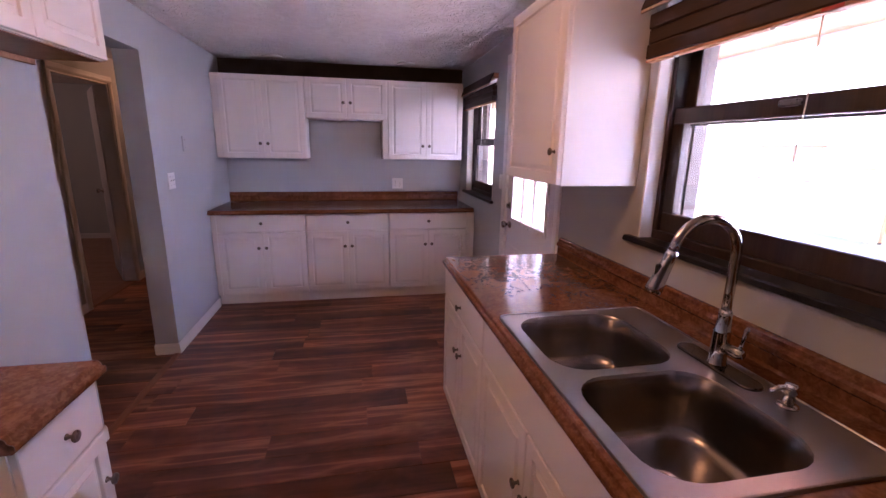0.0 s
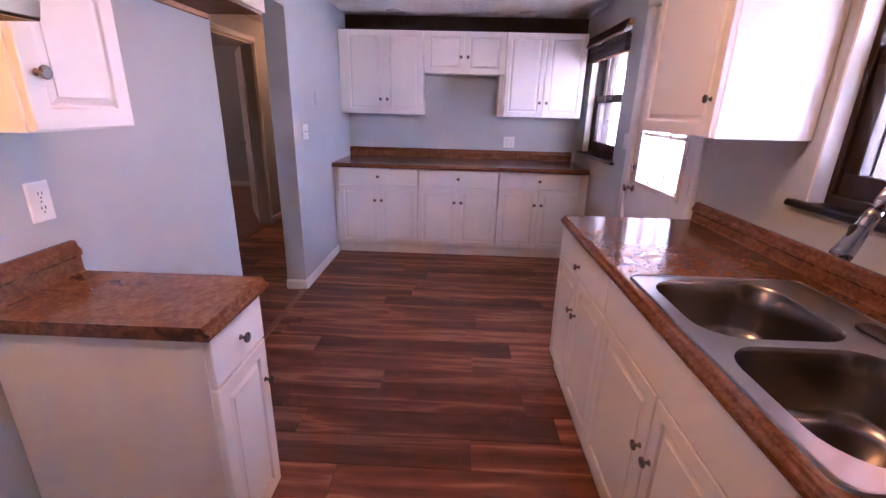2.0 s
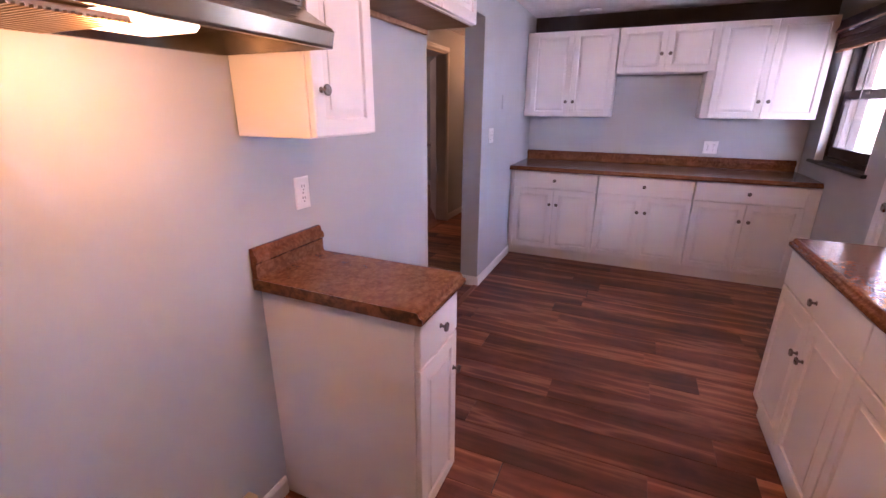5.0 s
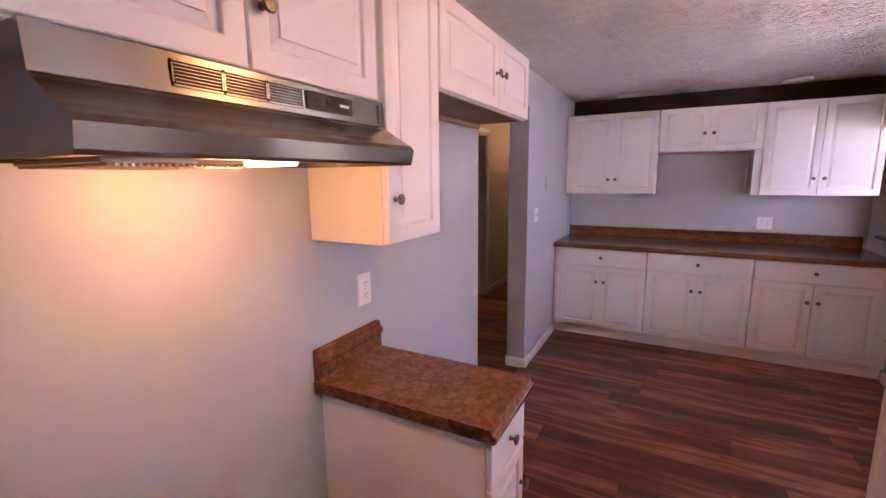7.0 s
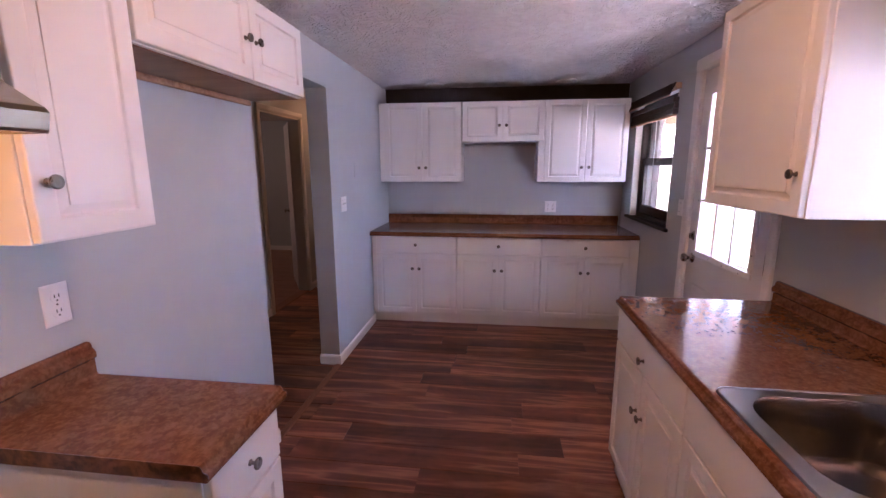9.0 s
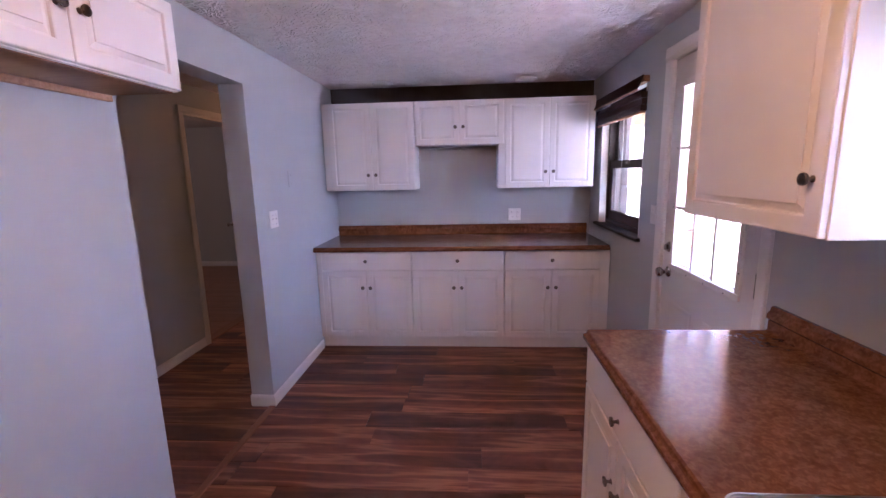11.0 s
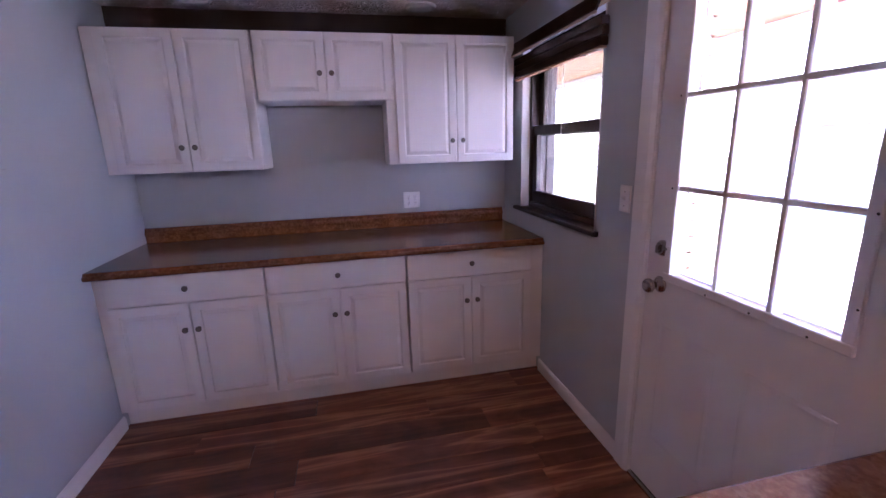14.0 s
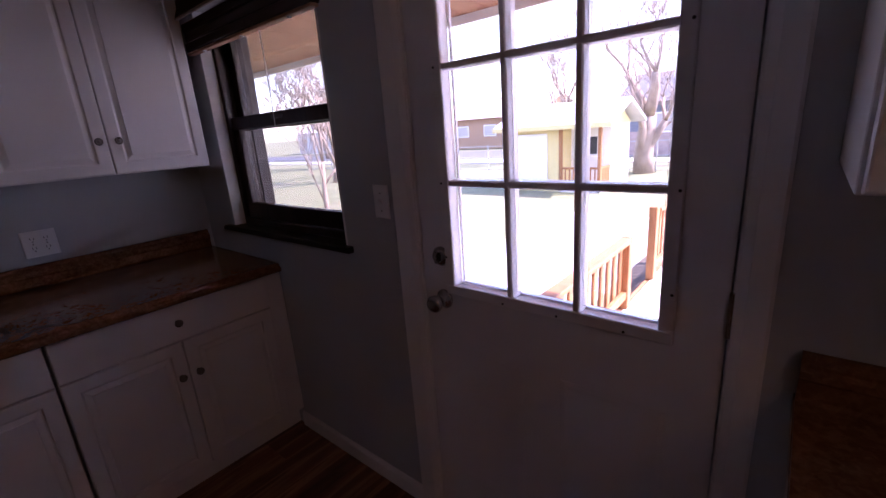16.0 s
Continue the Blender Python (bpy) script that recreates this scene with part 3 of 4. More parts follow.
double_hung("window_1", W1, 1.625, "dark brown double-hung wood window over the sink")
double_hung("window_2", W2, 1.545, "dark brown double-hung wood window over the far counter")
# out of view; put in only to brighten the cabinets with daylight
double_hung("window_3", W_FILL, 1.545, "dark brown double-hung window, unseen, added south of the counter for fill light")
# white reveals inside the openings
for n, (y0, y1, z0, z1) in (("window_reveal", W1), ("window_reveal", W2), ("window_reveal", W_FILL)):
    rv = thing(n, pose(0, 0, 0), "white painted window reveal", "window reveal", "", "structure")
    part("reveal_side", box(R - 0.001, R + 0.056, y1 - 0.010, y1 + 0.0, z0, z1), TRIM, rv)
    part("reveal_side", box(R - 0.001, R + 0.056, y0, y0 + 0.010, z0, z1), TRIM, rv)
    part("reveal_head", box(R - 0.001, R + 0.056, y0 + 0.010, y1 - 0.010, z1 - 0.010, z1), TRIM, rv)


def sill(y0, y1, z):
    pr = [(R - 0.032, z - 0.020), (R - 0.030, z - 0.004), (R - 0.024, z), (R + 0.056, z), (R + 0.056, z - 0.024), (R - 0.026, z - 0.024)]
    solo("window_sill", prism(pr, y0, y1, "y"), SILLM, "glossy black window sill slab", "window sill", "structure")


sill(W1[0] - 0.03, W1[1] + 0.058, W1[2] + 0.002)
# sill of the added fill-light window
sill(W_FILL[0] - 0.03, W_FILL[1] + 0.03, W_FILL[2] + 0.002)
sill(W2[0] - 0.03, W2[1] + 0.06, W2[2] + 0.002)


def blind(name, y0, y1, ztop, zmid, zbot, tag=False):
    """A rolled-up brown woven-wood shade under its valance."""
    b = thing("roman_shade", pose(0, 0, 0), "raised dark brown woven-wood roman shade over the " + name, "window shade")
    x1 = R - 0.002
    part("head_rail", box(x1 - 0.038, x1, y0 + 0.004, y1 - 0.004, ztop - 0.04, ztop - 0.002, 0.002), CEDAR, b, "light raw wood head rail")
    pr = [(x1 - 0.082, zmid + 0.010), (x1 - 0.075, zmid + 0.006), (x1 - 0.046, ztop - 0.02), (x1 - 0.040, ztop), (x1 - 0.048, ztop), (x1 - 0.056, ztop - 0.016)]
    part("valance", prism(pr, y0, y1, "y"), BROWNH, b)
    part("valance_trim", box(x1 - 0.084, x1 - 0.072, y0 + 0.001, y1 - 0.001, zmid - 0.003, zmid + 0.007, 0.002), SHTRIM, b, "pale tan lower edge")
    n, ft = 3, zmid - 0.004
    for i in range(n):
        z = zbot + (ft - zbot) * i / n
        o = 0.005 * (i % 2)
        part("fold", box(x1 - 0.046 + o, x1 - 0.006, y0 + 0.008, y1 - 0.008, z, z + (ft - zbot) / n - 0.001, 0.004), BROWNH, b)
    part("bottom_rail", box(x1 - 0.044, x1 - 0.012, y0 + 0.008, y1 - 0.008, zbot - 0.012, zbot - 0.001, 0.003), CEDAR, b, "light wood bottom rail")
    for y in (y0 + 0.16, (y0 + y1) / 2, y1 - 0.16):
        part("cord_stud", lathe(((0, 0), (0.009, 0), (0.008, 0.004), (0, 0.006)), 10, pose(x1 - 0.03, y, zbot - 0.012, 180)), PLATE, b, "pale cord stud")
    if tag:
        part("tag", box(x1 - 0.0452, x1 - 0.0442, y0 + 0.342, y0 + 0.392, zbot - 0.011, zbot - 0.002), REDTAG, b, "small faded red tag")
    part("pull_cord", tube([(x1 - 0.02, (y0 + y1) / 2 - 0.12, zbot), (x1 - 0.018, (y0 + y1) / 2 - 0.12, zbot - 0.2), (x1 - 0.02, (y0 + y1) / 2 - 0.118, zbot - 0.36)], 0.002, 6), PLATE, b, "thin pale pull cord")
    return b


REDTAG = painted("red_tag", (0.55, 0.07, 0.03), 0.6)
SHTRIM = wood("shade_trim", (0.42, 0.30, 0.20), (0.55, 0.42, 0.30), (0.62, 0.50, 0.37), 0.6, "Y")
blind("sink window", W1[0] - 0.02, W1[1] + 0.03, 2.10, 2.0, 1.838, True)
blind("far window", W2[0] - 0.045, W2[1] + 0.03, 2.09, 2.0, 1.875)

# thin dark sheet on the wall standing in for the gap's shadow
solo("gap_shadow_strip", box(L + 0.002, R - 0.002, FAR - 0.006, FAR - 0.001, 2.05, CEIL - 0.002), GAP_SHADOW, "dark brown strip painting in the shadow above the cabinets", "wall strip", "structure")
# ---- far wall units ----
FY = 4.19
UY = 4.56
UW = 0.776
xs = (-1.131, -0.355, 0.421)
b0 = base_unit(pose(xs[0], FY, 0), UW, FAR - FY - 0.003, "white raised-panel base cabinet with a drawer", True, "base cabinets on the end wall", g=0.005, toe=0.055)
for x in xs[1:]:
    copy_thing(b0, pose(x, FY, 0))
for x0, x1 in ((L + 0.002, xs[0]), (xs[2] + UW, R - 0.002)):
    solo("filler_strip", box(x0, x1 - 0.001, FY - 0.002, FY + 0.016, 0.105, 0.874, 0.001), WHITE, "narrow white filler beside the cabinets", "filler", "structure")

for x0, x1 in ((L + 0.002, xs[0]), (xs[2] + UW, R - 0.002)):
    solo("toe_strip", box(x0, x1 - 0.001, FY + 0.055, FY + 0.075, 0.0, 0.104), WHITE, "white toe board beside the cabinets", "toe board", "structure")

u0 = upper_unit(pose(-1.118, UY, 0), 0.772, FAR - UY - 0.003, 1.365, 2.128, "white raised-panel wall cabinet with two doors", 0.5, "wall cabinets on the end wall", kz=0.134, fill_l=0.053)
copy_thing(u0, pose(0.447, UY, 0))
upper_unit(pose(-0.340, UY, 0), 0.784, FAR - UY - 0.003, 1.750, 2.128, "short white wall cabinet with two doors", 0.5, "wall cabinets on the end wall", kz=0.146)


def counter(name, m, length, d, label, splash=1.008, hole=None):
    """A worktop along local x; front edge at y = 0, its wall at y = d."""
    c = thing(name, m, label, "countertop")
    ed = [(0.006, 0.8755), (0.001, 0.879), (0.0, 0.884), (0.0, 0.893), (0.003, 0.897), (0.009, 0.8985), (0.012, 0.902), (0.014, 0.909), (0.019, 0.9135), (0.026, 0.914), (0.03, 0.914), (0.03, 0.8755)]
    part("edge", prism(ed, 0, length, "x"), COUNTER, c, "stepped brown front edge")
    if hole:
        part("worktop", slab_cells([0, hole[0], hole[1], length], [0.03, hole[2], hole[3], d], {(1, 1)}, 0.8755, 0.914, "z"), COUNTER, c)
    else:
        part("worktop", box(0, length, 0.03, d, 0.8755, 0.914), COUNTER, c)
    for x0_, x1_ in ((-0.0025, -0.0003), (length + 0.0003, length + 0.0025)):
        part("end_cap", prism([(u, v) for u, v in ed[:10]] + [(d, 0.914), (d, 0.8755)], x0_, x1_, "x"), EDGEM, c, "dark mottled end cap")
    s = d - 0.022
    bp = [(s - 0.007, 0.9142), (d, 0.9142), (d, splash), (s + 0.010, splash), (s + 0.004, splash - 0.006), (s + 0.003, splash - 0.018), (s - 0.003, splash - 0.022), (s - 0.008, splash - 0.030), (s - 0.008, splash - 0.044), (s - 0.003, splash - 0.049), (s, splash - 0.052), (s, 0.922), (s - 0.003, 0.917)]
    part("backsplash", prism(bp, 0, length, "x"), COUNTER, c)
    return c


counter("countertop", pose(L + 0.003, 4.122, 0), 2.425, FAR - 4.122 - 0.002, "long brown stone-look laminate countertop on the end wall")
# window wall: counter with sink
CX = 0.584
RY1 = 2.283
counter("countertop", pose(CX, RY1, 0, 0, 0, -90), RY1 + 0.30, R - CX - 0.002, "brown laminate countertop with a sink cut-out", hole=(RY1 - 1.41, RY1 - 0.59, 0.05, 0.58))
base_unit(facing_left(0.616, 2.272), 0.748, R - 0.616 - 0.003, "white base cabinet with a drawer beside the back door", True, "base cabinets under the window", kdz=-0.022, g=0.004, ends=True)
base_unit(facing_left(0.616, 1.524), 0.914, R - 0.616 - 0.003, "white sink base cabinet with a blank false drawer", True, "base cabinets under the window", drawer_knob=False, top=0.70, kdz=-0.05, g=0.004)
base_unit(facing_left(0.616, 0.610), 0.904, R - 0.616 - 0.003, "white base cabinet with a drawer", True, "base cabinets under the window", top=0.70)
upper_unit(facing_left(0.938, 2.280), 0.612, R - 0.938 - 0.002, 1.356, 2.128, "white raised-panel wall cabinet beside the sink window", 0, "", 1, 0.13)

# hall wall: narrow base, uppers, hood
LX = -0.600
base_unit(facing_right(LX, 0.99), 0.300, LX - L - 0.003, "narrow white base cabinet with one drawer and one door", False, "", True, 1, toe=0.06, ends=True)
counter("countertop", facing_right(-0.558, 0.968), 0.330, -0.558 - L - 0.002, "short brown laminate countertop on a narrow cabinet", splash=1.015)
UX = -0.905
upper_unit(facing_right(UX, 0.99), 0.307, UX - L - 0.003, 1.362, 2.128, "narrow white wall cabinet beside the range hood", 0, "", -1, 0.123)
upper_unit(facing_right(UX, 0.206), 0.764, UX - L - 0.003, 1.736, 2.128, "white wall cabinet above the range hood", 0.5, "", 1, 0.115, fill_r=0.018)
upper_unit(facing_right(UX, 1.299), 0.960, UX - L - 0.003, 1.828, 2.128, "short white cabinet over the empty refrigerator space", 0.555, "", 1, 0.138, under=NATW)

# ---- range hood ----
hood = thing("range_hood", pose(0, 0, 0), "stainless steel under-cabinet range hood, lamp on", "range hood")
HY0, HY1 = 0.273, 0.968
hx = -0.785
sec = [(L + 0.003, 1.7345), (-0.876, 1.7345), (-0.874, 1.676), (-0.866, 1.668), (hx - 0.03, 1.636), (hx - 0.008, 1.624), (hx, 1.614), (hx - 0.007, 1.584), (hx - 0.010, 1.578), (hx - 0.018, 1.578), (hx - 0.018, 1.604), (-0.87, 1.652), (L + 0.02, 1.652), (L + 0.02, 1.578), (L + 0.003, 1.578)]
part("shell", prism(sec, HY0 + 0.0015, HY1 - 0.0015, "y"), STEEL, hood)
for y in (HY0, HY1 - 0.0015):
    side = [(L + 0.003, 1.7345), (-0.876, 1.7345), (-0.874, 1.676), (-0.866, 1.668), (hx - 0.03, 1.636), (hx - 0.008, 1.624), (hx, 1.614), (hx - 0.007, 1.584), (hx - 0.010, 1.578), (L + 0.003, 1.578)]
    part("end_panel", prism(side, y, y + 0.0015, "y"), STEEL, hood)
part("underpan", box(L + 0.021, -0.875, HY0 + 0.002, HY1 - 0.002, 1.640, 1.643), BRONZE, hood)
for i, (a, b) in enumerate(((0.442, 0.518), (0.527, 0.605), (0.614, 0.692))):
    v = part("vent_grille", box(-0.8755, -0.874, a, b, 1.690, 1.722), SLOT, hood, "dark slotted vent")
    for k in range(6):
        z = 1.692 + k * 0.0052
        part("slat", box(-0.875, -0.8718, a, b, z, z + 0.0024, 0.0006), STEEL, v)
    part("vent_rim", None_frame(-0.8755, -0.8715, a - 0.004, b + 0.004, 1.6865, 1.7255, 0.003, 0.003), STEEL, v)
sp = part("control_panel", box(-0.8755, -0.8715, 0.704, 0.846, 1.688, 1.724, 0.001), SLOT, hood, "black control panel")
for y in (0.734, 0.768):
    part("rocker_switch", box(-0.872, -0.868, y - 0.008, y + 0.008, 1.698, 1.715, 0.0015), SLOT, sp, "black rocker switch")
part("marking", box(-0.8717, -0.8712, 0.802, 0.832, 1.703, 1.709), PLATE, sp, "pale printed mark")
part("side_trim", box(-0.876, -0.8715, 0.946, 0.960, 1.684, 1.728, 0.001), STEEL, hood)
flt = part("grease_filter", box(-1.10, -0.845, 0.318, 0.528, 1.571, 1.580, 0.002), BRONZE, hood, "fine aluminium mesh filter")
for k in range(22):
    part("rib", box(-1.095, -0.835, 0.322 + k * 0.0094, 0.3265 + k * 0.0094, 1.5675, 1.5712), BRONZE, flt)
lens = part("lamp_lens", box(-0.99, -0.835, 0.534, 0.650, 1.572, 1.604, 0.010), glow("hood_lamp_glow", (1.0, 0.66, 0.34), 0.09), hood, "glowing plastic lamp cover")
hl = new("hood_lamp", bpy.data.lights.new("hood_lamp", "POINT"))
hl.data.energy, hl.data.color, hl.data.shadow_soft_size = 0.098, (1.0, 0.50, 0.13), 0.045
hl.location = (-0.925, 0.560, 1.518)

# kitchen ceiling dome over the walkway
kd = thing("kitchen_ceiling_lamp", pose(0.12, 1.28, CEIL), "glowing warm glass ceiling dome in the kitchen", "ceiling lamp")
part("base_ring", lathe(((0.0, 0), (0.15, 0), (0.155, -0.014), (0.14, -0.026), (0, -0.026)), 28), NICKEL, kd, "", True)
part("glass_dome", lathe(((0.138, -0.026), (0.132, -0.055), (0.10, -0.09), (0.05, -0.108), (0, -0.112)), 28), glow("kitchen_lamp_glow", (1.0, 0.60, 0.22), 0.09), kd, "glowing frosted glass", True)
kp = new("kitchen_lamp", bpy.data.lights.new("kitchen_lamp", "POINT"))
kp.data.energy, kp.data.color, kp.data.shadow_soft_size = 0.28, (1.0, 0.58, 0.21), 0.12
kp.location = (0.12, 1.28, CEIL - 0.26)

# hall lamp: small ceiling dome
dome = thing("hall_ceiling_lamp", pose(-1.80, 5.80, CEIL), "small glowing glass ceiling dome in the hall", "ceiling lamp")
part("base_ring", lathe(((0.0, 0), (0.11, 0), (0.115, -0.012), (0.10, -0.022), (0, -0.022)), 24), NICKEL, dome, "", True)
part("glass_dome", lathe(((0.098, -0.022), (0.095, -0.045), (0.07, -0.072), (0.035, -0.085), (0, -0.088)), 24), glow("hall_lamp_glow", (1.0, 0.66, 0.32), 0.3), dome, "glowing frosted glass", True)
hp = new("hall_lamp", bpy.data.lights.new("hall_lamp", "POINT"))
hp.data.energy, hp.data.color, hp.data.shadow_soft_size = 0.075, (1.0, 0.43, 0.12), 0.09
hp.location = (-1.80, 5.80, CEIL - 0.2)

br = copy_thing(dome, pose(-4.1, 5.6, CEIL))
tagged(br, "small glowing glass ceiling dome in the far room")
bl = new("bedroom_lamp", bpy.data.lights.new("bedroom_lamp", "POINT"))
bl.data.energy, bl.data.color, bl.data.shadow_soft_size = 0.16, (1.0, 0.72, 0.46), 0.09
bl.location = (-4.1, 5.6, CEIL - 0.2)

# ---- ceiling discs ----
for x in (-0.628, 0.648):
    d_ = thing("ceiling_light", pose(x, 4.66, CEIL), "flat round white ceiling light, switched off", "ceiling light", "ceiling discs")
    part("trim_ring", lathe(((0, 0), (0.094, 0), (0.096, -0.006), (0.088, -0.015), (0.076, -0.018), (0.072, -0.015), (0, -0.015)), 28), TRIM, d_, "", True)
    part("lens", lathe(((0.0715, -0.0155), (0.068, -0.019), (0.03, -0.021), (0, -0.0215)), 28), PLATE, d_, "", True)


# ---- switches and outlets ----
def plate(m, w, label, kind, gangs=1):
    """A cover plate: x across, z up, face towards -y."""
    name, cat = {"switch": ("light_switch", "light switch"), "outlet": ("wall_outlet", "outlet"), "blank": ("blank_plate", "cover plate")}[kind]
    c = thing(name, m, label, cat)
    h = 0.115
    rings = [(0, 0), (0.0, -0.003), (0.003, -0.0055), (0.006, -0.006)]
    bm = bmesh.new()
    lp = [[bm.verts.new(q) for q in ((-w / 2 + i, y, -h / 2 + i), (w / 2 - i, y, -h / 2 + i), (w / 2 - i, y, h / 2 - i), (-w / 2 + i, y, h / 2 - i))] for i, y in rings]
    for a, b in zip(lp, lp[1:]):
        for k in range(4):
            bm.faces.new((a[k], a[(k + 1) % 4], b[(k + 1) % 4], b[k]))
    bm.faces.new(lp[-1])
    bm.faces.new(lp[0][::-1])
    part("cover_plate", bm, PLATE, c)
    for g in range(gangs):
        x = (g - (gangs - 1) / 2) * 0.046
        if kind == "switch":
            part("toggle_slot", box(x - 0.006, x + 0.006, -0.0066, -0.0055, -0.013, 0.013), PLATE, c)
            part("toggle", prism([(-0.0066, -0.006), (-0.0066, 0.006), (-0.017, 0.013), (-0.018, 0.009)], x - 0.0042, x + 0.0042, "x"), PLATE, c)
            for z in (-0.03, 0.03):
                part("screw", lathe(((0, 0), (0.003, 0), (0.002, 0.001), (0, 0.0012)), 8, pose(x, -0.006, z, 90)), NICKEL, c)
        elif kind == "blank":
            for z in (-0.03, 0.03):
                part("screw", lathe(((0, 0), (0.0035, 0), (0.0025, 0.001), (0, 0.0012)), 8, pose(x, -0.006, z, 90)), NICKEL, c)
        else:
            for z in (-0.021, 0.021):
                r = part("receptacle", lathe(((0, 0), (0.0165, 0), (0.016, 0.0015), (0, 0.002)), 16, pose(x, -0.006, z, 90)), PLATE, c)
                for dx in (-0.006, 0.006):
                    part("slot", box(x + dx - 0.0011, x + dx + 0.0011, -0.0086, -0.0078, z - 0.001, z + 0.008), SLOT, r)
                part("slot", box(x - 0.0022, x + 0.0022, -0.0086, -0.0078, z - 0.011, z - 0.007), SLOT, r)
            part("screw", lathe(((0, 0), (0.003, 0), (0.002, 0.001), (0, 0.0012)), 8, pose(x, -0.006, 0, 90)), NICKEL, c)
    return c


plate(pose(L, 3.472, 1.230, 0, 0, 90), 0.118, "white two-gang toggle light switch beside the hall passage", "switch", 2)
plate(pose(R, 3.412, 1.232, 0, 0, -90), 0.072, "white toggle light switch beside the back door", "switch")
plate(pose(L, 1.236, 1.150, 0, 0, 90), 0.072, "white duplex outlet above the short counter", "outlet")
plate(pose(0.568, FAR, 1.097), 0.118, "white two-gang outlet above the long counter", "outlet", 2)


bp_ = plate(pose(L, 3.792, 1.490, 0, 0, 90), 0.072, "blank cover plate painted over in wall colour", "blank")
for o in bp_.children:
    if o.name.startswith("cover_plate"):
        o.data.materials[0] = WALL


# ---- sink, faucet, dispenser ----
def rrect(x0, x1, y0, y1, r, n=7):
    pts = []
    for cx, cy, a in ((x1 - r, y1 - r, 0), (x0 + r, y1 - r, 90), (x0 + r, y0 + r, 180), (x1 - r, y0 + r, 270)):
        for i in range(n):
            t = radians(a + 90 * i / (n - 1))
            pts.append((cx + r * math.cos(t), cy + r * math.sin(t)))
    return pts


sink = thing("kitchen_sink", pose(0, 0, 0), "stainless steel double-bowl drop-in kitchen sink", "sink")
SX0, SX1, SY0, SY1 = 0.616, 1.180, 0.566, 1.432
bowls = ((0.660, 1.045, 1.018, 1.392), (0.660, 1.045, 0.610, 0.984))
bm = bmesh.new()
edges = []
outer = [bm.verts.new((x, y, 0.9195)) for x, y in rrect(SX0 + 0.008, SX1 - 0.008, SY0 + 0.008, SY1 - 0.008, 0.03)]
edges += [bm.edges.new((outer[i], outer[(i + 1) % len(outer)])) for i in range(len(outer))]
for b in bowls:
    lp = [bm.verts.new((x, y, 0.9195)) for x, y in rrect(*b, 0.10)]
    edges += [bm.edges.new((lp[i], lp[(i + 1) % len(lp)])) for i in range(len(lp))]
bmesh.ops.triangle_fill(bm, edges=edges, use_beauty=True)
rolled = [[bm.verts.new((x, y, z)) for x, y in rrect(SX0 + i, SX1 - i, SY0 + i, SY1 - i, 0.034 - i * 0.5)] for i, z in ((0.006, 0.9225), (0.002, 0.9215), (0.0, 0.9145))]
chain = [outer] + rolled
for a, b in zip(chain, chain[1:]):
    for i in range(len(a)):
        j = (i + 1) % len(a)
        bm.faces.new((a[i], a[j], b[j], b[i]))
part("rim", bm, RIMM, sink)
for k, (x0, x1, y0, y1) in enumerate(bowls):
    bm = bmesh.new()
    loops = []
    for z, i, r in ((0.9195, 0.0, 0.10), (0.9165, 0.002, 0.099), (0.910, 0.006, 0.096), (0.84, 0.012, 0.095), (0.775, 0.02, 0.09), (0.752, 0.032, 0.08), (0.744, 0.055, 0.06), (0.741, 0.10, 0.03)):
        loops.append([bm.verts.new((x, y, z)) for x, y in rrect(x0 + i, x1 - i, y0 + i, y1 - i, r)])
    for a, b in zip(loops, loops[1:]):
        for i in range(len(a)):
            j = (i + 1) % len(a)
            bm.faces.new((a[i], a[j], b[j], b[i]))
    bm.faces.new(loops[-1])
    bw = part("bowl", bm, SINKM, sink, "brushed steel bowl", True)
    cx, cy = (x0 + x1) / 2 - 0.02, (y0 + y1) / 2
    dr = part("drain", lathe(((0.0, 0.7425), (0.02, 0.7425), (0.036, 0.744), (0.043, 0.7455), (0.047, 0.7435), (0.047, 0.7415)), 24, pose(cx, cy, 0)), CHROME, bw, "bright drain strainer", True)

faucet = thing("kitchen_faucet", pose(1.112, 0.985, 0.9195), "chrome gooseneck pull-down kitchen faucet", "faucet")
dp = bmesh.new()
lp0 = rrect(-0.031, 0.031, -0.135, 0.135, 0.030, 8)
lo = [[dp.verts.new((x * s, y * (1 - (1 - s) * 0.2), z)) for x, y in lp0] for s, z in ((1, 0.0005), (1, 0.004), (0.92, 0.008))]
for a, b in zip(lo, lo[1:]):
    for i in range(len(a)):
        dp.faces.new((a[i], a[(i + 1) % len(a)], b[(i + 1) % len(a)], b[i]))
dp.faces.new(lo[-1])
part("deck_plate", dp, DARKCH, faucet, "chrome deck plate, darkened for its dark reflection")
part("body", lathe(((0, 0.006), (0.026, 0.006), (0.026, 0.012), (0.0225, 0.018), (0.0215, 0.10), (0.0225, 0.105), (0.0195, 0.112), (0.0165, 0.150), (0.0175, 0.158), (0.0135, 0.166), (0, 0.166)), 24), CHROME, faucet, "", True)
arc = [(0, 0, 0.16), (0, 0, 0.22), (0, 0, 0.322)]
RA = 0.096
for i in range(1, 13):
    t = math.pi * i / 12 * 0.97
    arc.append((-RA + RA * math.cos(t), 0, 0.322 + RA * math.sin(t)))
part("spout", tube(arc, 0.0125, 16), CHROME, faucet, "", True)
e = Vector(arc[-1])
d = (Vector(arc[-1]) - Vector(arc[-2])).normalized()
d = (d + Vector((-0.20, 0, 0))).normalized()
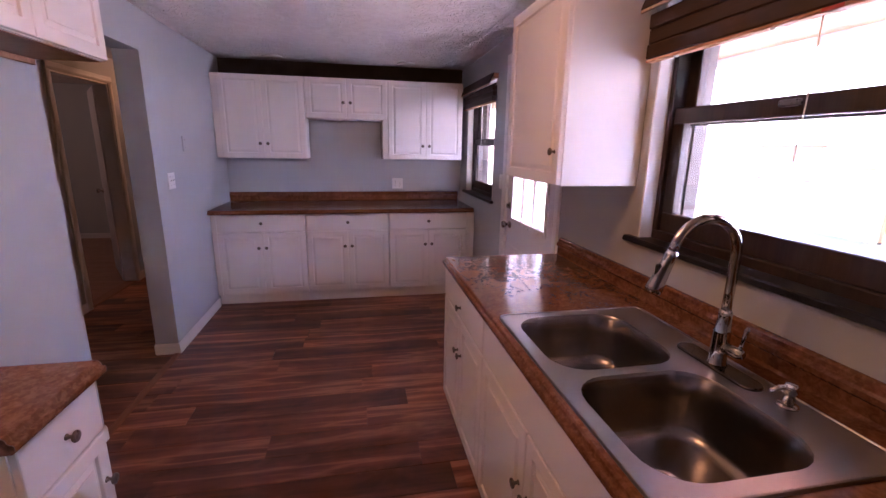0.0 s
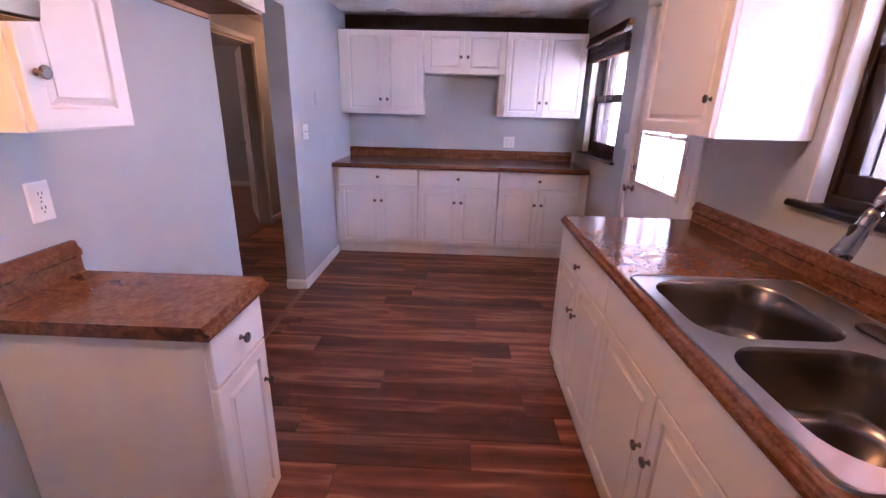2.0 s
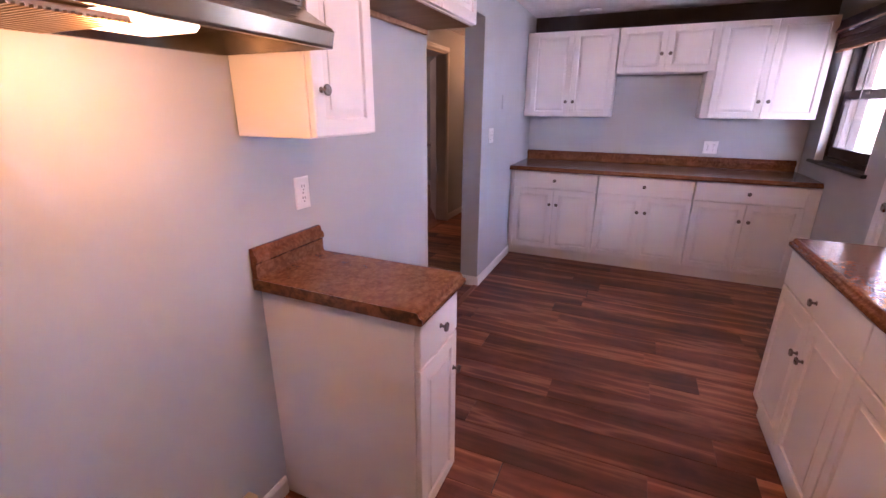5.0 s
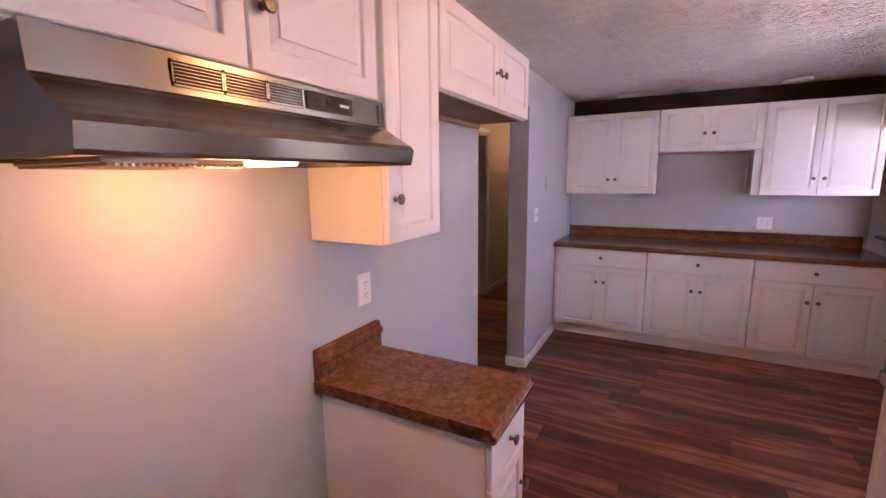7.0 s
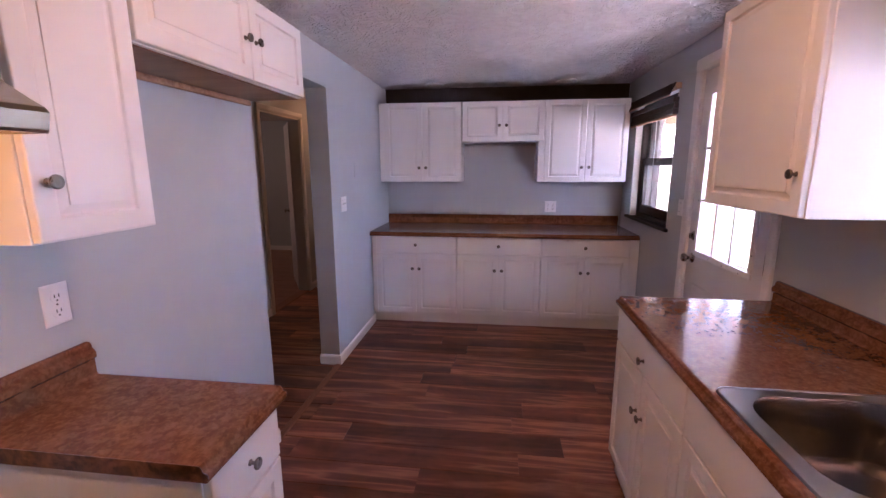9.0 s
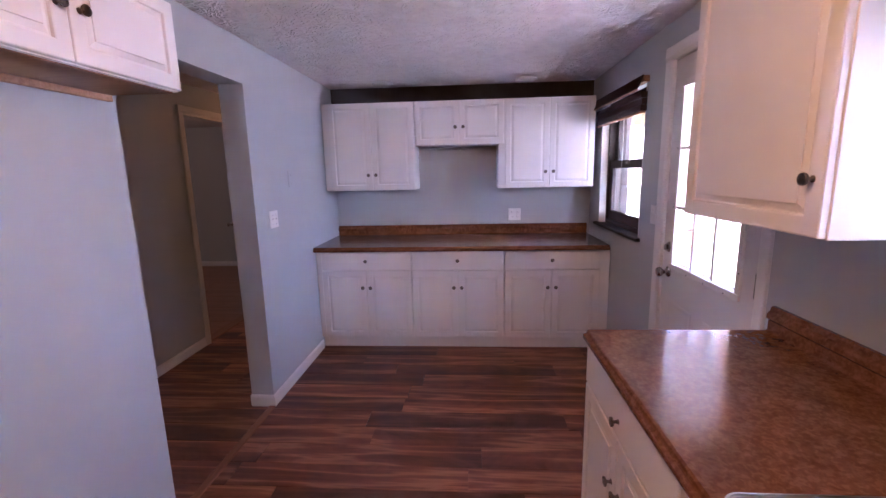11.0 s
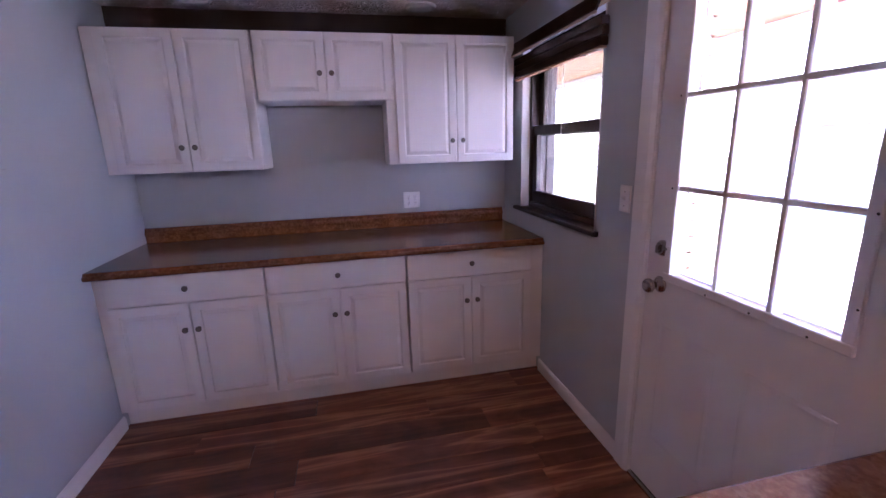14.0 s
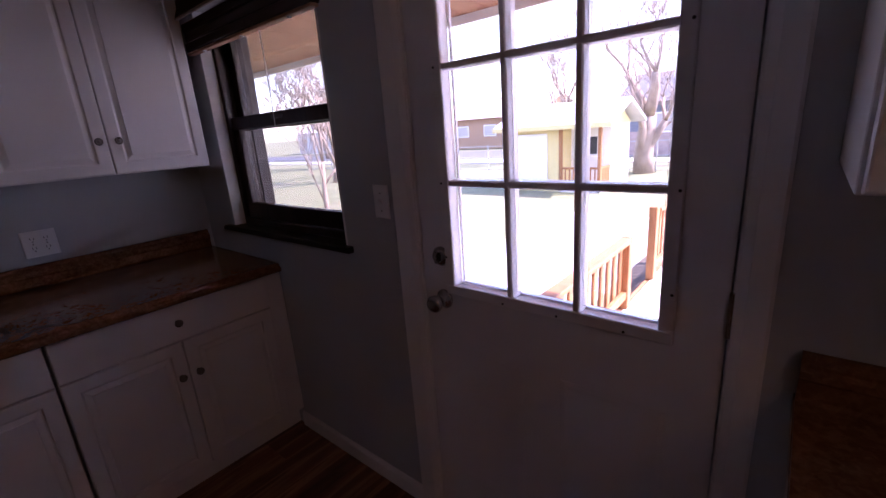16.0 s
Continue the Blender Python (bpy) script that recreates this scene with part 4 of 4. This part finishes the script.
hd_ = part("spray_head", tube([e - d * 0.004, e + d * 0.008, e + d * 0.012, e + d * 0.05, e + d * 0.10, e + d * 0.112], [0.0135, 0.0165, 0.0150, 0.0165, 0.0215, 0.0205], 18), CHROME, faucet, "", True)
part("spray_button", box(-0.008, 0.008, -0.004, 0.004, -0.018, 0.018, 0.003), SLOT, hd_).matrix_local = Matrix.Translation(e + d * 0.05 + Vector((-0.016, 0, 0)))
part("handle_hub", tube([(0, -0.018, 0.062), (0, -0.06, 0.066), (0, -0.072, 0.067)], [0.0155, 0.015, 0.011], 16), CHROME, faucet, "", True)
part("lever", tube([(0, -0.060, 0.075), (0.002, -0.064, 0.10), (0.004, -0.068, 0.135), (0.004, -0.069, 0.142)], [0.0055, 0.005, 0.0065, 0.004], 10), CHROME, faucet, "", True)

disp = thing("soap_dispenser", pose(1.124, 0.788, 0.9195), "short chrome soap dispenser pump", "soap dispenser")
part("base_ring", lathe(((0, 0), (0.024, 0), (0.024, 0.004), (0.018, 0.008), (0, 0.008)), 20), CHROME, disp, "", True)
part("stem", lathe(((0, 0.008), (0.013, 0.008), (0.012, 0.034), (0.015, 0.037), (0.015, 0.052), (0.011, 0.058), (0, 0.058)), 20), CHROME, disp, "", True)
part("nozzle", tube([(0, 0, 0.048), (-0.03, 0.004, 0.05), (-0.05, 0.006, 0.042)], [0.007, 0.006, 0.005], 10), CHROME, disp, "", True)

# range power socket low on the wall
rs = thing("range_outlet", pose(L, 0.775, -0.05), "white surface-mounted range power outlet by the floor", "outlet")
part("housing", box(0.0, 0.045, -0.05, 0.05, 0.10, 0.215, 0.006, seg=2), PLATE, rs)
part("socket_face", lathe(((0, 0), (0.024, 0), (0.023, 0.003), (0, 0.003)), 18, pose(0.045, 0, 0.158, 0, 90)), SLOT, rs, "black socket face")

# ---- outdoors ----
GZ = -0.6
GRASS, _nt, _p = nodes_of("spring_grass")
_v = texco(_nt)
_a = noise_tex(_nt, _v, 0.35, 5, 0.6)
_b = noise_tex(_nt, _v, 9.0, 4, 0.7)
_col = ramp(_nt, _a, ((0.3, (0.20, 0.18, 0.10)), (0.5, (0.15, 0.17, 0.07)), (0.7, (0.27, 0.23, 0.15))))
_col = mix(_nt, 0.4, _col, ramp(_nt, _b, ((0.3, (0.07, 0.075, 0.03)), (0.7, (0.22, 0.20, 0.12)))))
link(_nt, _col, _p.inputs["Base Color"])
_p.inputs["Roughness"].default_value = 0.95
link(_nt, bump(_nt, _b, 0.6, 0.03), _p.inputs["Normal"])
CONC = painted("pale_concrete", (0.44, 0.425, 0.40), 0.85, 0.12, 30.0, 0.3, 0.004, 0.8)
ASPH = painted("asphalt", (0.09, 0.09, 0.095), 0.9, 0.15, 60.0, 0.3, 0.004, 0.5)
YELLOW = painted("shed_yellow", (0.62, 0.52, 0.24), 0.6, 0.08, 20.0, 0.1)
SHEDW = painted("shed_white", (0.74, 0.73, 0.69), 0.6, 0.05, 20.0, 0.1)
ROOFW = painted("pale_shingle", (0.46, 0.45, 0.45), 0.9, 0.12, 14.0, 0.5, 0.01)
ROOFD = painted("dark_shingle", (0.11, 0.105, 0.11), 0.9, 0.15, 14.0, 0.5, 0.01)
BRICKR = painted("red_brick_far", (0.40, 0.30, 0.26), 0.85, 0.18, 8.0, 0.4, 0.01, 4.0)
SIDING = painted("grey_siding", (0.16, 0.17, 0.20), 0.7, 0.08, 6.0, 0.2)
BARK = painted("bark", (0.324, 0.247, 0.189), 0.95, 0.25, 25.0, 0.6, 0.02, 3.0)
FENCEM = metal("galvanised_wire", (0.45, 0.46, 0.47), 0.5)
MORTAR = painted("mortar", (0.42, 0.39, 0.35), 0.9, 0.1, 80.0, 0.4, 0.003)
TANBRICK = painted("tan_brick", (0.38, 0.235, 0.14), 0.85, 0.15, 60.0, 0.4, 0.003, 6.0)
DIRT = painted("dark_leaf_litter", (0.10, 0.075, 0.055), 0.95, 0.4, 18.0, 0.8, 0.03, 6.0)

solo("ground", slab_cells([-600, -6.4, OUT + 0.11, 700], [-600, BACK - 0.2, 7.8, 700], {(1, 1)}, GZ - 0.3, GZ, "z"), GRASS, "patchy early-spring lawn", "lawn", "structure")
solo("road", box(24.0, 31.0, -80, 160, GZ + 0.004, GZ + 0.012), ASPH, "grey asphalt street beyond the lawn", "road", "structure")
solo("pavement", box(20.6, 22.4, -80, 160, GZ + 0.004, GZ + 0.05), CONC, "pale concrete pavement along the street", "pavement", "structure")
solo("patio", box(OUT + 0.12, 9.5, -6.0, 6.3, GZ + 0.003, GZ + 0.03), CONC, "sunlit pale concrete patio", "patio", "structure")

# brick skin at the door and windows
skin = thing("wall_brick_skin", pose(0, 0, 0), "tan brick outer skin of the house", "wall", "", "structure")
us = [BACK, W_FILL[0] + 0.02, W_FILL[1] - 0.02, W1[0] + 0.02, W1[1] - 0.02, DR[0] - 0.02, DR[1] + 0.02, W2[0] + 0.02, W2[1] - 0.02, FAR + 1.6]
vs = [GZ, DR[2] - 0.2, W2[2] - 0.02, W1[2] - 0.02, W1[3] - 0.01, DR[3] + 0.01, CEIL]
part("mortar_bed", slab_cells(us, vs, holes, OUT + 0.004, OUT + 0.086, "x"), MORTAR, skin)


def porch():
    s = thing("porch_roof", pose(0, 0, 0), "porch overhang with orange cedar soffit boards", "porch roof", "", "structure")
    x0, x1 = OUT + 0.10, 3.14
    part("roof_deck", prism([(x0, 2.27), (x1 + 0.03, 2.27), (x1 + 0.03, 2.33), (x0, 3.2)], -3.0, 9.0, "y"), ROOFD, s)
    y = -1.0
    while y < 8.6:
        part("soffit_board", box(x0, x1, y, y + 0.193, 2.25, 2.269, 0.003), CEDARX, s)
        y += 0.198
    part("fascia", box(x1, x1 + 0.03, -3.0, 9.0, 2.19, 2.27), SHEDW, s, "pale painted fascia board")
    return s


CEDARX = wood("cedar_soffit", (0.17, 0.062, 0.023), (0.25, 0.10, 0.038), (0.32, 0.14, 0.058), 0.5, "X")
porch()


def railing(name, p0, p1, z0, h, n, label):
    """A deck railing between two points with n balusters."""
    a, b = Vector(p0), Vector(p1)
    r = thing(name, pose(0, 0, 0), label, "railing", "deck railings")
    d = b - a
    ang = math.degrees(math.atan2(d.y, d.x))
    ln = d.length

    def bar(nm, u0, u1, v0, v1, w0, w1):
        ob = part(nm, box(u0, u1, v0, v1, w0, w1, 0.006), REDWOOD, r)
        ob.matrix_local = pose(a.x, a.y, z0, 0, 0, ang)
    bar("post", -0.045, 0.045, -0.03, 0.044, 0.001, h + 0.03)
    bar("post", ln - 0.045, ln + 0.045, -0.03, 0.044, 0.001, h + 0.01)
    bar("top_rail", 0.046, ln - 0.046, -0.05, 0.05, h - 0.03, h + 0.006)
    bar("bottom_rail", 0.046, ln - 0.046, -0.02, 0.02, 0.09, 0.16)
    for i in range(n):
        u = ln * (i + 0.5) / n
        bar("baluster", u - 0.035, u + 0.035, 0.021, 0.044, 0.05, h - 0.031)
    return r


deck = thing("deck", pose(0, 0, 0), "sun-bleached board deck outside the back door", "deck", "", "structure")
y = 1.2
while y < 3.34:
    part("deck_board", box(OUT + 0.10, 6.9, y, y + 0.138, -0.16, -0.125, 0.004), DECKM, deck)
    y += 0.144
part("rim_joist", box(OUT + 0.1, 6.9, 3.362, 3.40, GZ, -0.13), REDWOOD, deck)
part("rim_joist", box(6.86, 6.90, 1.2, 3.361, GZ, -0.165), REDWOOD, deck)
railing("deck_railing", (2.0, 3.355), (3.85, 3.355), -0.125, 0.62, 13, "red-brown wood deck railing with flat balusters")
railing("deck_railing", (4.66, 3.355), (6.7, 3.355), -0.125, 0.70, 15, "red-brown wood deck railing with flat balusters")
solo("leaf_litter", box(2.0, 6.8, 3.42, 3.95, GZ + 0.031, GZ + 0.05), DIRT, "strip of dark leaf litter beside the deck", "leaf litter", "stuff")

# garden shed
sh = thing("garden_shed", pose(12.3, 6.6, GZ, 0, 0, 0), "small pale yellow garden shed with a white roof and corner porch", "shed")
part("wall", box(0, 2.5, 1.25, 3.0, 0, 1.86), YELLOW, sh)
part("porch_wall", box(0.85, 2.5, 0.05, 1.249, 0, 1.86), SHEDW, sh, "white wall behind the porch")
part("roof", prism([(-0.35, 1.84), (1.25, 2.46), (2.85, 1.84), (2.85, 1.92), (1.25, 2.56), (-0.35, 1.92)], -0.35, 3.3, "y"), ROOFW, sh)
part("gable", prism([(0.04, 1.85), (2.46, 1.85), (1.25, 2.44)], 0.0, 2.98, "y"), YELLOW, sh)
part("fascia", box(-0.37, -0.351, -0.35, 3.3, 1.80, 1.93), YELLOW, sh, "yellow eave board")
dd = part("door", box(-0.04, 0.0, 1.62, 2.58, 0.05, 1.70, 0.01), SHEDW, sh, "white double door")
for a, b in ((1.67, 2.07), (2.13, 2.53)):
    for c, e_ in ((0.12, 0.82), (0.92, 1.63)):
        part("door_panel", box(-0.055, -0.041, a, b, c, e_, 0.006), SHEDW, dd)
wn_ = part("window", box(0.82, 0.849, 0.40, 0.98, 0.98, 1.56, 0.008), SHEDW, sh, "white-framed window")
for a, b in ((0.44, 0.67), (0.71, 0.94)):
    part("pane", box(0.816, 0.819, a, b, 1.02, 1.52), SLOT, wn_, "dark window pane")
part("flower_box", box(0.70, 0.819, 0.38, 1.0, 0.84, 0.97, 0.01), SHEDW, sh)
for y in (0.06, 1.20):
    part("porch_post", box(-0.05, 0.04, y - 0.045, y + 0.045, 0, 1.84), REDWOOD, sh)
part("porch_rail", box(-0.03, 0.03, 0.11, 1.15, 0.66, 0.72), REDWOOD, sh)
part("porch_rail", box(0.05, 0.84, 0.03, 0.09, 0.66, 0.72), REDWOOD, sh)
for i in range(8):
    part("porch_baluster", box(-0.015, 0.015, 0.17 + i * 0.125, 0.20 + i * 0.125, 0.06, 0.659), REDWOOD, sh)
for i in range(6):
    part("porch_baluster", box(0.10 + i * 0.125, 0.19 + i * 0.125, 0.045, 0.075, 0.06, 0.659), REDWOOD, sh)
part("porch_floor", box(-0.05, 0.849, 0.0, 1.249, 0.0, 0.055), DECKM, sh)


HPANE = painted("house_pane", (0.44, 0.40, 0.35), 0.7)


def house(m, w, d, hgt, roofh, wallmat, roofmat, label, brick_base=0.0):
    h = thing("house", m, label, "house")
    part("wall", box(0, d, 0, w, 0, hgt), wallmat, h)
    if brick_base:
        part("brick_base", box(-0.06, 0.0, 0, w, 0, brick_base), BRICKR, h, "red brick lower wall")
    part("roof", prism([(-0.5, hgt - 0.1), (d / 2, hgt + roofh), (d + 0.5, hgt - 0.1), (d / 2, hgt + roofh - 0.18)], -0.5, w + 0.5, "y"), roofmat, h)
    part("gable", prism([(0.05, hgt - 0.02), (d - 0.05, hgt - 0.02), (d / 2, hgt + roofh - 0.2)], 0.02, w - 0.02, "y"), wallmat, h)
    n = max(2, int(w // 3))
    for i in range(n):
        y = w * (i + 0.5) / n
        wd = part("window", box(-0.08, -0.062 if brick_base else 0.0, y - 0.65, y + 0.65, 1.1, 2.1), SHEDW, h, "white-framed window")
        part("pane", box(-0.09, -0.081, y - 0.57, y + 0.57, 1.18, 2.02), HPANE, wd, "grey reflecting pane")
    return h


house(pose(24.5, 2.4, GZ), 7.5, 8, 2.7, 1.6, SIDING, ROOFD, "low dark grey house with a red brick base behind the shed", 1.2)
house(pose(34, 20, GZ), 15, 9, 2.8, 1.8, TANBRICK, ROOFW, "pale tan brick house with a pale roof across the street")
house(pose(35, 42, GZ), 15, 9, 2.8, 1.8, SHEDW, ROOFW, "pale house across the street")
house(pose(33, -14, GZ), 14, 9, 2.8, 1.8, SHEDW, ROOFD, "pale house beyond the yard")
house(pose(15, 60, GZ), 15, 9, 2.8, 1.8, BRICKR, ROOFW, "red brick house at the end of the lawn")

fence = thing("wire_fence", pose(0, 0, 0), "low galvanised wire fence round the yard", "fence")
for i in range(16):
    part("post", lathe(((0, 0), (0.03, 0), (0.03, 1.15), (0.02, 1.18), (0, 1.18)), 8, pose(17.2, -8 + i * 2.4, GZ)), FENCEM, fence)
for z in (0.08, 0.6, 1.12):
    part("rail", box(17.185, 17.215, -8, 28, GZ + z - 0.014, GZ + z + 0.014), FENCEM, fence)
part("wires", prism([(0, 0), (0.004, 0), (0.004, 0.01), (0, 0.01)], 0, 1, "x"), FENCEM, fence).matrix_local = pose(17.19, -8, GZ + 0.3)


def tree(x, y, h, r, seed, label, spread=0.55, depth=5):
    rnd = random.Random(seed)
    t = thing("tree", pose(x, y, GZ), label, "tree", "bare trees")
    trunk, crown = bmesh.new(), bmesh.new()

    def grow(p, d, ln, rad, k, bm):
        pts, rs = [p.copy()], [rad]
        q = p.copy()
        dd_ = d.copy()
        for i in range(3):
            dd_ = (dd_ + Vector((rnd.uniform(-1, 1), rnd.uniform(-1, 1), rnd.uniform(-0.4, 0.7))) * 0.16).normalized()
            q = q + dd_ * ln / 3
            pts.append(q.copy())
            rs.append(rad * (1 - 0.12 * (i + 1)))
        tube(pts, rs, 7 if k < 2 else 4, bm)
        if k >= depth:
            return
        for i in range(rnd.choice((2, 3, 3)) if k else 5):
            s = Vector((rnd.uniform(-1, 1), rnd.uniform(-1, 1), rnd.uniform(-0.1, 0.8)))
            nd = (dd_ + s * spread * 1.5).normalized()
            base_ = pts[-1] if i < 2 else pts[rnd.choice((1, 2))]
            grow(base_, nd, ln * rnd.uniform(0.6, 0.82), max(0.008, rs[-1] * rnd.uniform(0.56, 0.80)), k + 1, crown)
    grow(Vector((0, 0, -0.1)), Vector((rnd.uniform(-0.05, 0.05), rnd.uniform(-0.05, 0.05), 1)), h * 0.27, r, 0, trunk)
    part("trunk", trunk, BARK, t, "", True)
    part("crown", crown, BARK, t, "bare leafless branches", True)
    return t


tree(17.0, 6.75, 8, 0.38, 3, "large bare tree with spreading limbs", 0.6, 7)
tree(20.0, 5.4, 8, 0.17, 8, "slender bare tree by the fence", 0.5, 6)
tree(22.5, 12.5, 10, 0.24, 11, "bare tree behind the shed", 0.6, 7)
tree(12.5, 19.0, 9, 0.16, 15, "young bare tree on the lawn", 0.6, 7)
tree(6.3, 11.0, 6, 0.07, 21, "thin many-stemmed bare shrub tree on the lawn", 0.55, 7)
tree(19.0, 27.0, 11, 0.36, 31, "bare street tree beyond the lawn", 0.6, 6)
tree(26.0, 38.0, 12, 0.28, 41, "bare street tree far off", 0.6, 6)
tree(15.0, -2.0, 9, 0.2, 51, "bare tree at the side of the yard", 0.6)

# ---- pieces: bricks beside the openings ----
brick_me = {}


def brick(x0, x1, y0, y1, z0, z1):
    key = (round(x1 - x0, 3), round(y1 - y0, 3))
    if key not in brick_me:
        bm = box(0, x1 - x0, 0, y1 - y0, 0, z1 - z0, 0.004)
        me = bpy.data.meshes.new("brick")
        bm.to_mesh(me)
        bm.free()
        me.materials.append(TANBRICK)
        brick_me[key] = me
    ob = new("brick", brick_me[key])
    ob.parent = skin
    ob.location = (x0, y0, z0)


for ya, yb in ((DR[1] + 0.006, W2[0] - 0.0), (W1[1] + 0.0, DR[0] - 0.006)):
    row = 0
    z = -0.2
    while z < 2.18:
        y = ya
        off = 0.10 if row % 2 else 0.20
        while y < yb - 0.03:
            y2 = min(y + off, yb)
            brick(OUT + 0.088, OUT + 0.100, y, y2 - 0.010, z, z + 0.058)
            off = 0.21
            y = y2
        z += 0.068
        row += 1
row, z = 0, -0.2
while z < 2.1:
    brick(R + 0.086, OUT + 0.086, DR[1] - 0.014, DR[1] - 0.002, z, z + 0.058)
    z += 0.068

# ---- pieces: floor planks ----
plank_me = {}


def lay(parent, mat, x0, x1, y0, y1, rows_w, length, seed, inset=0.0012):
    rnd = random.Random(seed)
    y = y0
    while y < y1 - 0.02:
        w = min(rows_w, y1 - y)
        x = x0 - rnd.uniform(0.15, 0.95) * length
        while x < x1:
            a, b = max(x, x0), min(x + length, x1)
            if b - a > 0.03:
                key = (mat.name, round(b - a, 2), round(w, 3))
                if key not in plank_me:
                    bm = box(0, key[1], inset, w - inset, -0.008, 0.0, 0.0012)
                    me = bpy.data.meshes.new("plank")
                    bm.to_mesh(me)
                    bm.free()
                    me.materials.append(mat)
                    plank_me[key] = me
                ob = new("plank", plank_me[key])
                ob.parent = parent
                ob.location = (a, y, 0)
            x += length
        y += rows_w


lay(floor, PLANK, L - 0.01, R, BACK, FAR - 0.05, 0.172, 1.22, 5)
lay(floor_hall, PLANK, HALL_X, L - 0.03, BACK, 6.3, 0.172, 1.22, 6)
lay(floor_room, HALLWOOD, -6.2, HALL_X - 0.115, 2.1, 7.62, 0.23, 1.9, 7)
